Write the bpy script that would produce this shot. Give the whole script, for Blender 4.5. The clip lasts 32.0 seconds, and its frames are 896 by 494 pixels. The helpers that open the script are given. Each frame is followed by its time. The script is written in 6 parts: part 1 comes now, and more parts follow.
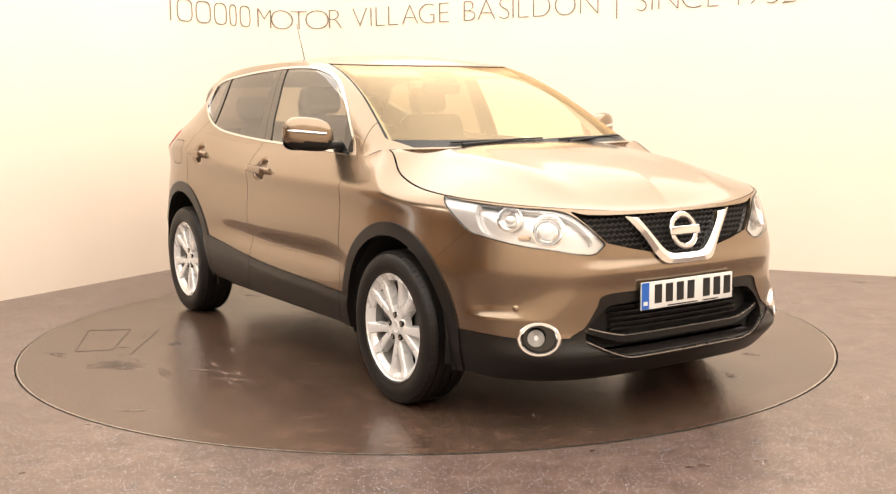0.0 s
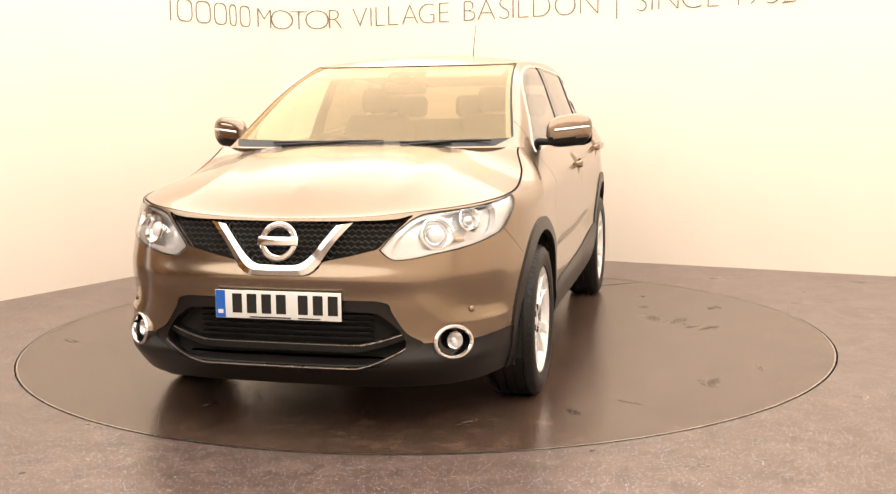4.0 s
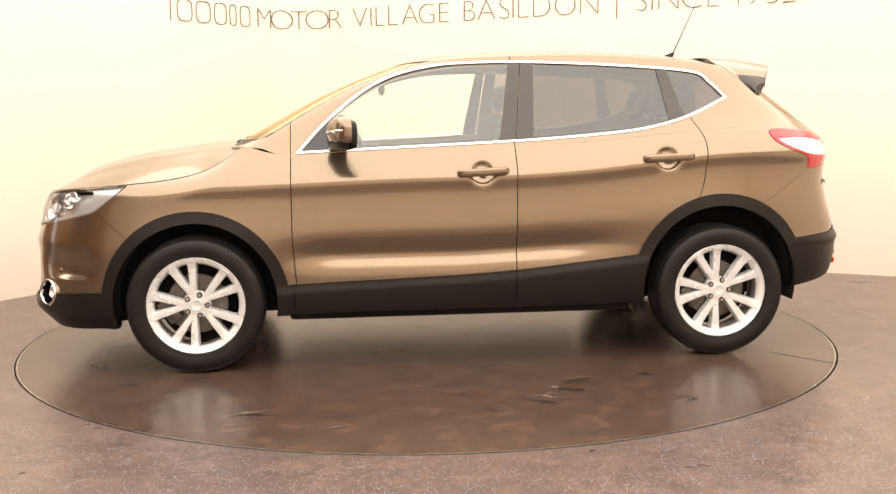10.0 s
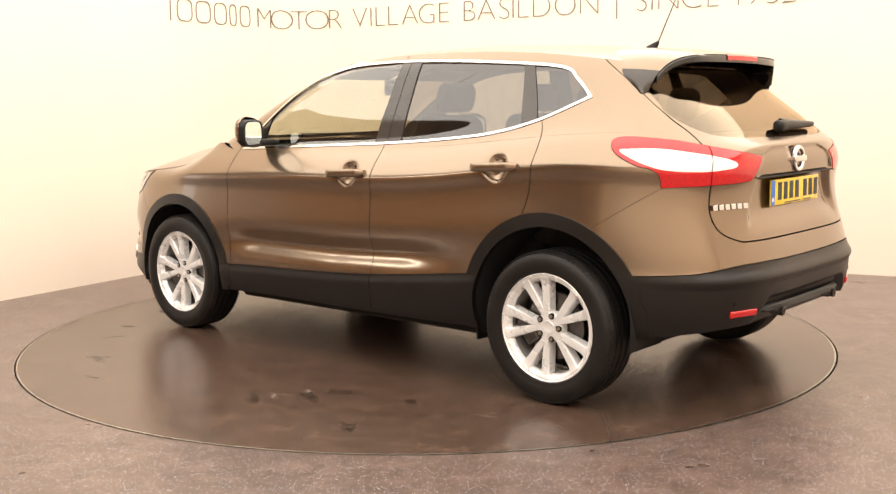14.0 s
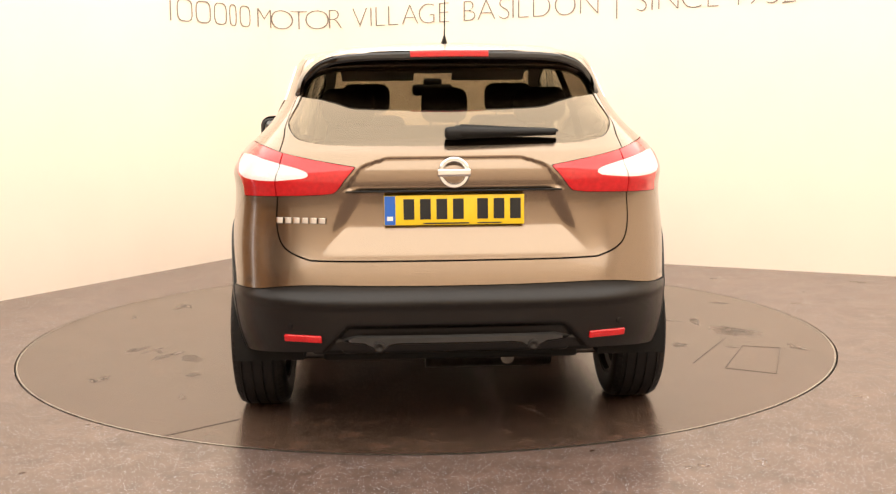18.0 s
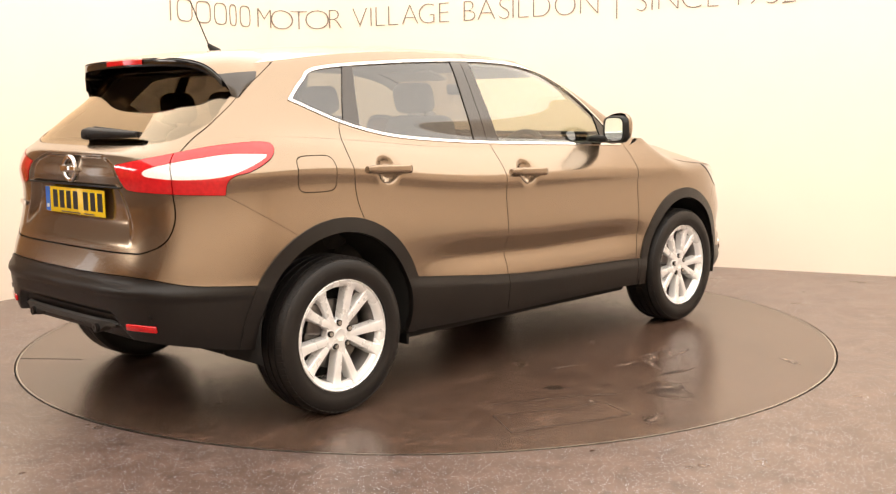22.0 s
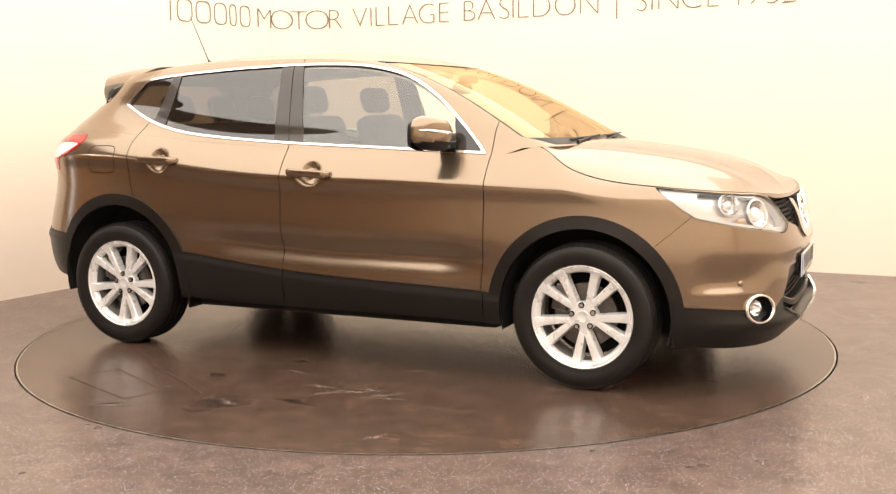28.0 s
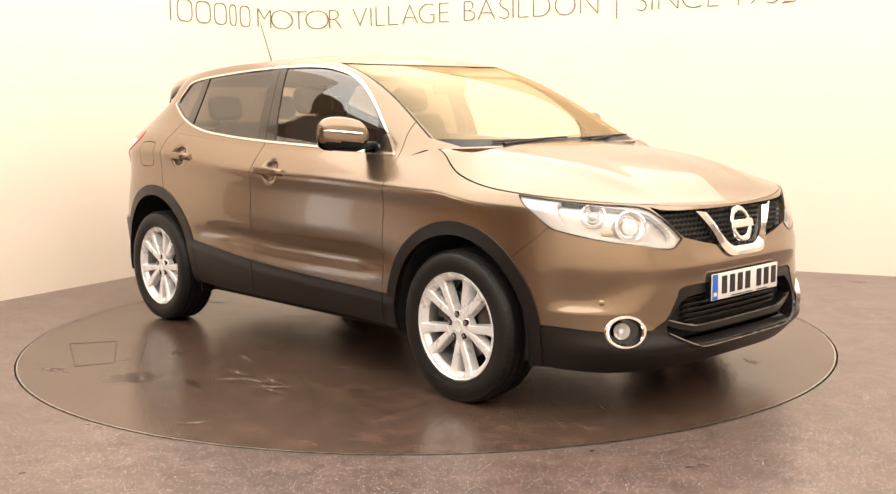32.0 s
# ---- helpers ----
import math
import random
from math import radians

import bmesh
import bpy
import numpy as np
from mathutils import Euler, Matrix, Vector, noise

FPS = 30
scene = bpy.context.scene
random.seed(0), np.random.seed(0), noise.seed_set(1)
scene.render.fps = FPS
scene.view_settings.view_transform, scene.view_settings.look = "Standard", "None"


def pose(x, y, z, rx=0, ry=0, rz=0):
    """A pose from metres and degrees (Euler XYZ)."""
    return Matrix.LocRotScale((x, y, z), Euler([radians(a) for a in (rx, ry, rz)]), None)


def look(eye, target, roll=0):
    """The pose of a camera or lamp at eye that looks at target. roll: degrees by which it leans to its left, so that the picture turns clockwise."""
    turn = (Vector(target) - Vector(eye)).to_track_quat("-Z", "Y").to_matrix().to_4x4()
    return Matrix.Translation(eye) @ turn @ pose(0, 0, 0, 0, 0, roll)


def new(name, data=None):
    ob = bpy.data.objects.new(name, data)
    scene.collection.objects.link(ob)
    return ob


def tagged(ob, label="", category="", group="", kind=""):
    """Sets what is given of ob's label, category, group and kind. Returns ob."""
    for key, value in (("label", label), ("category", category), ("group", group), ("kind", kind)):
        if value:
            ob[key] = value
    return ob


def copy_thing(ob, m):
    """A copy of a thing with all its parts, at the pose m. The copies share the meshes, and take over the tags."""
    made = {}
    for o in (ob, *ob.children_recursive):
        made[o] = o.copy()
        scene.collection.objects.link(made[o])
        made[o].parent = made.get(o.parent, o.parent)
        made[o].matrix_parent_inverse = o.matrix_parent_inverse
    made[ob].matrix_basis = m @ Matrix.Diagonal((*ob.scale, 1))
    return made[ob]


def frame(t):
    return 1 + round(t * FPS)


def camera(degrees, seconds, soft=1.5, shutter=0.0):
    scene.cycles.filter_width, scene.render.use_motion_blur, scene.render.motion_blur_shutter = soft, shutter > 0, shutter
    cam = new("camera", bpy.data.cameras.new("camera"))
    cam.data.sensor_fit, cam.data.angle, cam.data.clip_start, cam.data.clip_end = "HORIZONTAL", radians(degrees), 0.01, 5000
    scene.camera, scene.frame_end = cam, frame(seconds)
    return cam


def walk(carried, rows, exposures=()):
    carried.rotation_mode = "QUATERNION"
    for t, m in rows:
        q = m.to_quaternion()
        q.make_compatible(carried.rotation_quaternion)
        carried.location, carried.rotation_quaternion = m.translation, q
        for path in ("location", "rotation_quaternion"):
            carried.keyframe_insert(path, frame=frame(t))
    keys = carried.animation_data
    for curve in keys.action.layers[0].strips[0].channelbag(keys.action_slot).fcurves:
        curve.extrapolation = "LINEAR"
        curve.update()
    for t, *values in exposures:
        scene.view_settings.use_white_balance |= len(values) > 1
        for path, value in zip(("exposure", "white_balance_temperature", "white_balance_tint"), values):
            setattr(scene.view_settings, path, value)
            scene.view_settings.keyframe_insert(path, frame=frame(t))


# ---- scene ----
DEG = 46.08
cam = camera(DEG, 32.0, soft=1.3)
EYE = Vector((0.0, -6.034, 1.281))
YAW, PITCH = radians(-1.119), radians(-7.501)
AIM = EYE + Vector((-math.sin(YAW) * math.cos(PITCH), math.cos(YAW) * math.cos(PITCH), math.sin(PITCH)))
walk(cam, [(0.0, look(EYE, AIM, -0.609)), (32.0, look(EYE, AIM, -0.609))], exposures=[(0.0, 0.0), (32.0, 0.0)])

# ---- light ----
world = bpy.data.worlds.new("world")
scene.world = world
world.use_nodes = True
world.node_tree.nodes["Background"].inputs[0].default_value = (1.0, 0.93, 0.82, 1)
world.node_tree.nodes["Background"].inputs[1].default_value = 0.3
WARM = (1.0, 0.94, 0.86)


def area_lamp(name, at, target, sx, sy, watts, colour):
    data = bpy.data.lights.new(name, "AREA")
    data.shape, data.size, data.size_y, data.energy, data.color = "RECTANGLE", sx, sy, watts, colour
    ob = new(name, data)
    ob.matrix_world = look(at, target)
    return ob


# ---- materials ----
def material(name, colour, rough=0.5, metal=0.0, coat=0.0, spec=0.5, noise_scale=0.0, noise_amount=0.0,
             bump=0.0, bump_scale=200.0, rough_var=0.0, trans=0.0, ior=1.5, emit=0.0):
    m = bpy.data.materials.new(name)
    m.use_nodes = True
    nt = m.node_tree
    b = nt.nodes["Principled BSDF"]
    c = (*colour, 1.0)
    b.inputs["Base Color"].default_value = c
    b.inputs["Roughness"].default_value = rough
    b.inputs["Metallic"].default_value = metal
    b.inputs["Coat Weight"].default_value = coat
    b.inputs["Coat Roughness"].default_value = 0.03
    b.inputs["Specular IOR Level"].default_value = spec
    b.inputs["Transmission Weight"].default_value = trans
    b.inputs["IOR"].default_value = ior
    if emit:
        b.inputs["Emission Color"].default_value = c
        b.inputs["Emission Strength"].default_value = emit
    co = nt.nodes.new("ShaderNodeTexCoord")
    if noise_amount or rough_var:
        n = nt.nodes.new("ShaderNodeTexNoise")
        n.inputs["Scale"].default_value = noise_scale
        n.inputs["Detail"].default_value = 6.0
        nt.links.new(co.outputs["Object"], n.inputs["Vector"])
        if noise_amount:
            r = nt.nodes.new("ShaderNodeValToRGB")
            r.color_ramp.elements[0].position, r.color_ramp.elements[1].position = 0.3, 0.7
            r.color_ramp.elements[0].color = (*[x * (1 - noise_amount) for x in colour], 1)
            r.color_ramp.elements[1].color = (*[min(1, x * (1 + noise_amount)) for x in colour], 1)
            nt.links.new(n.outputs["Fac"], r.inputs["Fac"])
            nt.links.new(r.outputs["Color"], b.inputs["Base Color"])
        if rough_var:
            mr = nt.nodes.new("ShaderNodeMapRange")
            mr.inputs["To Min"].default_value, mr.inputs["To Max"].default_value = rough - rough_var, rough + rough_var
            nt.links.new(n.outputs["Fac"], mr.inputs["Value"])
            nt.links.new(mr.outputs["Result"], b.inputs["Roughness"])
    if bump:
        n2 = nt.nodes.new("ShaderNodeTexNoise")
        n2.inputs["Scale"].default_value = bump_scale
        n2.inputs["Detail"].default_value = 3.0
        bp = nt.nodes.new("ShaderNodeBump")
        bp.inputs["Strength"].default_value = bump
        bp.inputs["Distance"].default_value = 0.002
        nt.links.new(co.outputs["Object"], n2.inputs["Vector"])
        nt.links.new(n2.outputs["Fac"], bp.inputs["Height"])
        nt.links.new(bp.outputs["Normal"], b.inputs["Normal"])
    return m


def paint_material():
    """Bronze metallic lacquer: fine flakes under a clear coat."""
    m = material("bronze_paint", (0.29, 0.219, 0.155), rough=0.21, metal=0.88, coat=0.45)
    nt = m.node_tree
    b = nt.nodes["Principled BSDF"]
    b.inputs["Coat Roughness"].default_value = 0.015
    co = nt.nodes.new("ShaderNodeTexCoord")
    v = nt.nodes.new("ShaderNodeTexVoronoi")
    v.inputs["Scale"].default_value = 900.0
    r = nt.nodes.new("ShaderNodeValToRGB")
    r.color_ramp.elements[0].color = (0.25, 0.188, 0.131, 1)
    r.color_ramp.elements[1].color = (0.33, 0.250, 0.179, 1)
    nt.links.new(co.outputs["Object"], v.inputs["Vector"])
    nt.links.new(v.outputs["Color"], r.inputs["Fac"])
    nt.links.new(r.outputs["Color"], b.inputs["Base Color"])
    return m


def floor_material(name, base, speck, smooth, dull, shine):
    """Worn grey-brown safety vinyl with scuffs and small bright chips in it."""
    m = material(name, base, rough=0.33)
    nt = m.node_tree
    b = nt.nodes["Principled BSDF"]
    co = nt.nodes.new("ShaderNodeTexCoord")

    def noise_node(scale, detail=6.0, rough=0.6):
        n = nt.nodes.new("ShaderNodeTexNoise")
        n.inputs["Scale"].default_value, n.inputs["Detail"].default_value = scale, detail
        n.inputs["Roughness"].default_value = rough
        nt.links.new(co.outputs["Object"], n.inputs["Vector"])
        return n

    def ramp(src, p0, c0, p1, c1):
        r = nt.nodes.new("ShaderNodeValToRGB")
        r.color_ramp.elements[0].position, r.color_ramp.elements[1].position = p0, p1
        r.color_ramp.elements[0].color, r.color_ramp.elements[1].color = (*c0, 1), (*c1, 1)
        nt.links.new(src, r.inputs["Fac"])
        return r

    def mix(fac, a, c, mode="MIX"):
        x = nt.nodes.new("ShaderNodeMix")
        x.data_type, x.blend_type = "RGBA", mode
        nt.links.new(fac, x.inputs["Factor"])
        for s, v in ((x.inputs["A"], a), (x.inputs["B"], c)):
            if isinstance(v, tuple):
                s.default_value = (*v, 1)
            else:
                nt.links.new(v, s)
        return x.outputs["Result"]

    big = ramp(noise_node(0.9).outputs["Fac"], 0.3, tuple(x * 0.72 for x in base), 0.72, tuple(x * 1.3 for x in base))
    fine = ramp(noise_node(60.0).outputs["Fac"], 0.35, (0, 0, 0), 0.7, (1, 1, 1))
    col = mix(fine.outputs["Color"], big.outputs["Color"], tuple(x * 1.25 for x in base))
    # pale dusty scuffs
    scuff = ramp(noise_node(7.0, 10.0, 0.72).outputs["Fac"], 0.47, (0, 0, 0), 0.72, (0.9, 0.9, 0.9))
    col = mix(scuff.outputs["Color"], col, tuple(x * 2.0 for x in base))
    grime = ramp(noise_node(11.0, 8.0, 0.65).outputs["Fac"], 0.52, (0, 0, 0), 0.70, (0.75, 0.75, 0.75))
    col = mix(grime.outputs["Color"], col, tuple(x * 0.45 for x in base))
    v = nt.nodes.new("ShaderNodeTexVoronoi")
    v.inputs["Scale"].default_value = 122.0
    nt.links.new(co.outputs["Object"], v.inputs["Vector"])
    dot = ramp(v.outputs["Distance"], 0.15, (1, 1, 1), 0.22, (0, 0, 0))
    pick = nt.nodes.new("ShaderNodeSeparateColor")
    nt.links.new(v.outputs["Color"], pick.inputs["Color"])
    few = ramp(pick.outputs["Red"], 0.28, (0, 0, 0), 0.32, (speck, speck, speck))
    both = nt.nodes.new("ShaderNodeMix")
    both.data_type, both.blend_type = "RGBA", "MULTIPLY"
    both.inputs["Factor"].default_value = 1.0
    nt.links.new(dot.outputs["Color"], both.inputs["A"])
    nt.links.new(few.outputs["Color"], both.inputs["B"])
    col = mix(both.outputs["Result"], col, (0.78, 0.86, 1.0))
    nt.links.new(col, b.inputs["Base Color"])
    rr = nt.nodes.new("ShaderNodeMapRange")
    rr.inputs["To Min"].default_value, rr.inputs["To Max"].default_value = smooth, dull
    b.inputs["Specular IOR Level"].default_value = shine
    nt.links.new(noise_node(4.0, 2.0).outputs["Fac"], rr.inputs["Value"])
    nt.links.new(rr.outputs["Result"], b.inputs["Roughness"])
    bp = nt.nodes.new("ShaderNodeBump")
    bp.inputs["Strength"].default_value, bp.inputs["Distance"].default_value = 0.25, 0.002
    nt.links.new(noise_node(140.0, 3.0).outputs["Fac"], bp.inputs["Height"])
    nt.links.new(bp.outputs["Normal"], b.inputs["Normal"])
    return m


def glass_material(name, tint, alpha_mix=0.5, rough=0.0, sheen=(1, 1, 1)):
    """Thin car glass: a tinted see-through sheet with a mirror sheen."""
    m = bpy.data.materials.new(name)
    m.use_nodes = True
    nt = m.node_tree
    nt.nodes.clear()
    out = nt.nodes.new("ShaderNodeOutputMaterial")
    tr = nt.nodes.new("ShaderNodeBsdfTransparent")
    tr.inputs["Color"].default_value = (*tint, 1)
    gl = nt.nodes.new("ShaderNodeBsdfGlossy")
    gl.inputs["Roughness"].default_value = rough
    gl.inputs["Color"].default_value = (*sheen, 1)
    lw = nt.nodes.new("ShaderNodeLayerWeight")
    lw.inputs["Blend"].default_value = 0.5
    pw = nt.nodes.new("ShaderNodeMath")
    pw.operation = "POWER"
    pw.inputs[1].default_value = 4.2
    fr = nt.nodes.new("ShaderNodeMapRange")
    fr.inputs["To Min"].default_value, fr.inputs["To Max"].default_value = alpha_mix, 1.0
    nt.links.new(lw.outputs["Facing"], pw.inputs[0])
    nt.links.new(pw.outputs["Value"], fr.inputs["Value"])
    mx = nt.nodes.new("ShaderNodeMixShader")
    nt.links.new(fr.outputs["Result"], mx.inputs["Fac"])
    nt.links.new(tr.outputs["BSDF"], mx.inputs[1])
    nt.links.new(gl.outputs["BSDF"], mx.inputs[2])
    nt.links.new(mx.outputs["Shader"], out.inputs["Surface"])
    return m


PAINT = paint_material()
WALL = material("white_wall_paint", (0.92, 0.808, 0.685), rough=0.6, noise_scale=1.5, noise_amount=0.015, bump=0.05, bump_scale=300)
CEIL = material("white_ceiling_paint", (0.86, 0.84, 0.80), rough=0.7, noise_scale=2, noise_amount=0.02)
FLOOR = floor_material("safety_vinyl", (0.106, 0.071, 0.057), 1.0, 0.25, 0.33, 0.45)
DISC = floor_material("turntable_vinyl", (0.071, 0.043, 0.030), 0.16, 0.19, 0.26, 0.48)
STEEL = material("worn_steel_edge", (0.42, 0.40, 0.36), rough=0.35, metal=1.0, noise_scale=30, noise_amount=0.3)
GAP = material("dark_gap", (0.009, 0.008, 0.007), rough=0.9)
LETTER = material("grey_letter_vinyl", (0.21, 0.17, 0.14), rough=0.6)
BLACK = material("black_plastic", (0.008, 0.0075, 0.007), rough=0.40, spec=0.3, noise_scale=8, noise_amount=0.15, bump=0.15, bump_scale=900)
CLAD = material("grained_dark_cladding", (0.010, 0.0080, 0.0070), rough=0.33, spec=0.38, noise_scale=5, noise_amount=0.12, bump=0.2, bump_scale=700)
GLOSSB = material("gloss_black", (0.008, 0.008, 0.008), rough=0.08, coat=0.6)
CHROME = material("chrome", (0.80, 0.795, 0.79), rough=0.08, metal=1.0, noise_scale=4, rough_var=0.03)
SATIN = material("satin_silver", (0.62, 0.61, 0.58), rough=0.28, metal=1.0, noise_scale=6, rough_var=0.05)
ALLOY = material("silver_alloy_paint", (0.88, 0.875, 0.87), rough=0.28, metal=0.3, coat=0.6, noise_scale=12, rough_var=0.05)
# rim alloy darkened to grey, for the shade inside the wheel
BARREL = material("shaded_grey_barrel", (0.30, 0.285, 0.27), rough=0.42, metal=0.4, noise_scale=14, noise_amount=0.2)
IRON = material("brake_iron", (0.16, 0.15, 0.14), rough=0.4, metal=1.0, noise_scale=20, noise_amount=0.3)
RUBBER = material("tyre_rubber", (0.013, 0.011, 0.010), rough=0.46, spec=0.3, noise_scale=10, noise_amount=0.25, bump=0.2, bump_scale=400)
GLASS = glass_material("clear_car_glass", (0.90, 0.95, 0.87), 0.13)
TINT = glass_material("privacy_glass", (0.27, 0.245, 0.21), 0.11)
# the warm sheen colours put a warm ceiling's reflection into these two panes
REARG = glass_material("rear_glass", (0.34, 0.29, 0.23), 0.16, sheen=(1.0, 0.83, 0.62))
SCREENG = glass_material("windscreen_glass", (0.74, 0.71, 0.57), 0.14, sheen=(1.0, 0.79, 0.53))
PILLAR = material("pillar_film", (0.036, 0.028, 0.022), rough=0.22, coat=0.5, noise_scale=6, noise_amount=0.1)
LENS = glass_material("lamp_lens", (0.97, 0.97, 0.97), 0.05)
RED = material("red_lens", (0.58, 0.012, 0.016), rough=0.07, coat=0.6, noise_scale=60, noise_amount=0.12)
WLENS = material("clear_lamp_insert", (0.86, 0.85, 0.84), rough=0.10, coat=0.6, noise_scale=80, noise_amount=0.06)
FABRIC = material("charcoal_seat_cloth", (0.020, 0.018, 0.017), rough=0.9, noise_scale=40, noise_amount=0.3, bump=0.4, bump_scale=500)
TRIM = material("dark_interior_trim", (0.018, 0.017, 0.016), rough=0.6, noise_scale=10, noise_amount=0.15, bump=0.15, bump_scale=600)
BEIGE = material("pale_headlining", (0.55, 0.52, 0.46), rough=0.9, noise_scale=60, noise_amount=0.08)
PLATEW = material("white_plate", (0.80, 0.80, 0.78), rough=0.25, coat=0.4, noise_scale=30, noise_amount=0.02)
PLATEY = material("yellow_plate", (0.85, 0.58, 0.015), rough=0.25, coat=0.4, noise_scale=30, noise_amount=0.03)
PLATEB = material("blue_plate_band", (0.02, 0.13, 0.55), rough=0.3)
INK = material("black_plate_ink", (0.012, 0.012, 0.012), rough=0.4)
MIRROR = material("mirror_glass", (0.85, 0.87, 0.86), rough=0.01, metal=1.0)
ORANGE = material("amber_bulb", (0.58, 0.43, 0.30), rough=0.15, coat=0.5)
BOWL = material("bright_lamp_bowl", (0.74, 0.735, 0.73), rough=0.2, metal=0.5, coat=0.3, noise_scale=40, noise_amount=0.05)
OCHRE = material("workshop_wall_paint", (0.46, 0.23, 0.065), rough=0.7, noise_scale=1.2, noise_amount=0.25)
DAYLIGHT = material("bright_outdoors", (0.85, 0.92, 1.0), rough=1.0, emit=2.5)


def smear_material(name, colour, rough, strength):
    """A thin smear that fades out towards its edge and breaks up into patches."""
    m = material(name, colour, rough=rough, noise_scale=25, noise_amount=0.3)
    nt = m.node_tree
    co = nt.nodes.new("ShaderNodeTexCoord")
    sub_ = nt.nodes.new("ShaderNodeVectorMath")
    sub_.operation = "SUBTRACT"
    sub_.inputs[1].default_value = (0.5, 0.5, 0.0)
    ln = nt.nodes.new("ShaderNodeVectorMath")
    ln.operation = "LENGTH"
    fade = nt.nodes.new("ShaderNodeMapRange")
    fade.inputs["From Min"].default_value, fade.inputs["From Max"].default_value = 0.10, 0.46
    fade.inputs["To Min"].default_value, fade.inputs["To Max"].default_value = 1.0, 0.0
    n = nt.nodes.new("ShaderNodeTexNoise")
    n.inputs["Scale"].default_value, n.inputs["Detail"].default_value = 22.0, 7.0
    patch = nt.nodes.new("ShaderNodeMapRange")
    patch.inputs["From Min"].default_value, patch.inputs["From Max"].default_value = 0.32, 0.58
    patch.inputs["To Max"].default_value = strength
    mul = nt.nodes.new("ShaderNodeMath")
    mul.operation = "MULTIPLY"
    tr = nt.nodes.new("ShaderNodeBsdfTransparent")
    mx = nt.nodes.new("ShaderNodeMixShader")
    nt.links.new(co.outputs["Generated"], sub_.inputs[0])
    flat = nt.nodes.new("ShaderNodeVectorMath")
    flat.operation = "MULTIPLY"
    flat.inputs[1].default_value = (1.0, 1.0, 0.0)
    nt.links.new(sub_.outputs["Vector"], flat.inputs[0])
    nt.links.new(flat.outputs["Vector"], ln.inputs[0])
    nt.links.new(ln.outputs["Value"], fade.inputs["Value"])
    nt.links.new(co.outputs["Object"], n.inputs["Vector"])
    nt.links.new(n.outputs["Fac"], patch.inputs["Value"])
    nt.links.new(fade.outputs["Result"], mul.inputs[0])
    nt.links.new(patch.outputs["Result"], mul.inputs[1])
    nt.links.new(mul.outputs["Value"], mx.inputs["Fac"])
    nt.links.new(tr.outputs["BSDF"], mx.inputs[1])
    nt.links.new(nt.nodes["Principled BSDF"].outputs["BSDF"], mx.inputs[2])
    nt.links.new(mx.outputs["Shader"], nt.nodes["Material Output"].inputs["Surface"])
    return m


SCUFF = smear_material("pale_scuff", (0.21, 0.155, 0.125), 0.42, 0.75)
STAIN = smear_material("dark_stain", (0.018, 0.012, 0.009), 0.32, 0.6)
JOINT = material("vinyl_joint", (0.050, 0.033, 0.025), rough=0.5)
SKID = material("grey_skid_plastic", (0.030, 0.028, 0.026), rough=0.4, noise_scale=20, noise_amount=0.15)


# ---- small mesh tools ----
def link(name, mesh, mat, parent=None, label=""):
    ob = new(name, mesh)
    if mat is not None:
        mesh.materials.append(mat)
    if parent is not None:
        ob.parent = parent
    if label:
        ob["label"] = label
    return ob


def part(name, bm, mat, parent, label="", smooth=True):
    me = bpy.data.meshes.new(name)
    bmesh.ops.recalc_face_normals(bm, faces=bm.faces)
    bm.to_mesh(me)
    bm.free()
    if smooth:
        me.shade_smooth()
        me.set_sharp_from_angle(angle=radians(35))
    return link(name, me, mat, parent, label)


def box(bm, cx, cy, cz, sx, sy, sz, bevel=0.0, turn=None):
    """A box, its edges rounded when bevel is given."""
    m = Matrix.Translation((cx, cy, cz))
    if turn is not None:
        m = m @ turn
    r = bmesh.ops.create_cube(bm, size=1.0, matrix=m @ Matrix.Diagonal((sx, sy, sz, 1)))
    if bevel:
        es = list({e for v in r["verts"] for e in v.link_edges})
        bmesh.ops.bevel(bm, geom=es, offset=bevel, segments=3, profile=0.5, affect="EDGES")
    return bm


def rod(bm, a, b, r0, r1=None, n=12, caps=True):
    a, b = Vector(a), Vector(b)
    q = (b - a).to_track_quat("Z", "Y").to_matrix().to_4x4()
    m = Matrix.Translation((a + b) / 2) @ q
    bmesh.ops.create_cone(bm, cap_ends=caps, segments=n, radius1=r0, radius2=r0 if r1 is None else r1, depth=(b - a).length, matrix=m)
    return bm


def lathe(bm, profile, n=48, axis="y", close=False):
    """Turn a profile of (radius, along) about the axis."""
    rings = []
    for r, h in profile:
        ring = []
        for i in range(n):
            a = 2 * math.pi * i / n
            p = (r * math.cos(a), h, r * math.sin(a)) if axis == "y" else (r * math.cos(a), r * math.sin(a), h)
            ring.append(bm.verts.new(p))
        rings.append(ring)
    pairs = list(zip(rings, rings[1:])) + ([(rings[-1], rings[0])] if close else [])
    for p, q in pairs:
        for i in range(n):
            bm.faces.new((p[i], p[(i + 1) % n], q[(i + 1) % n], q[i]))
    return bm


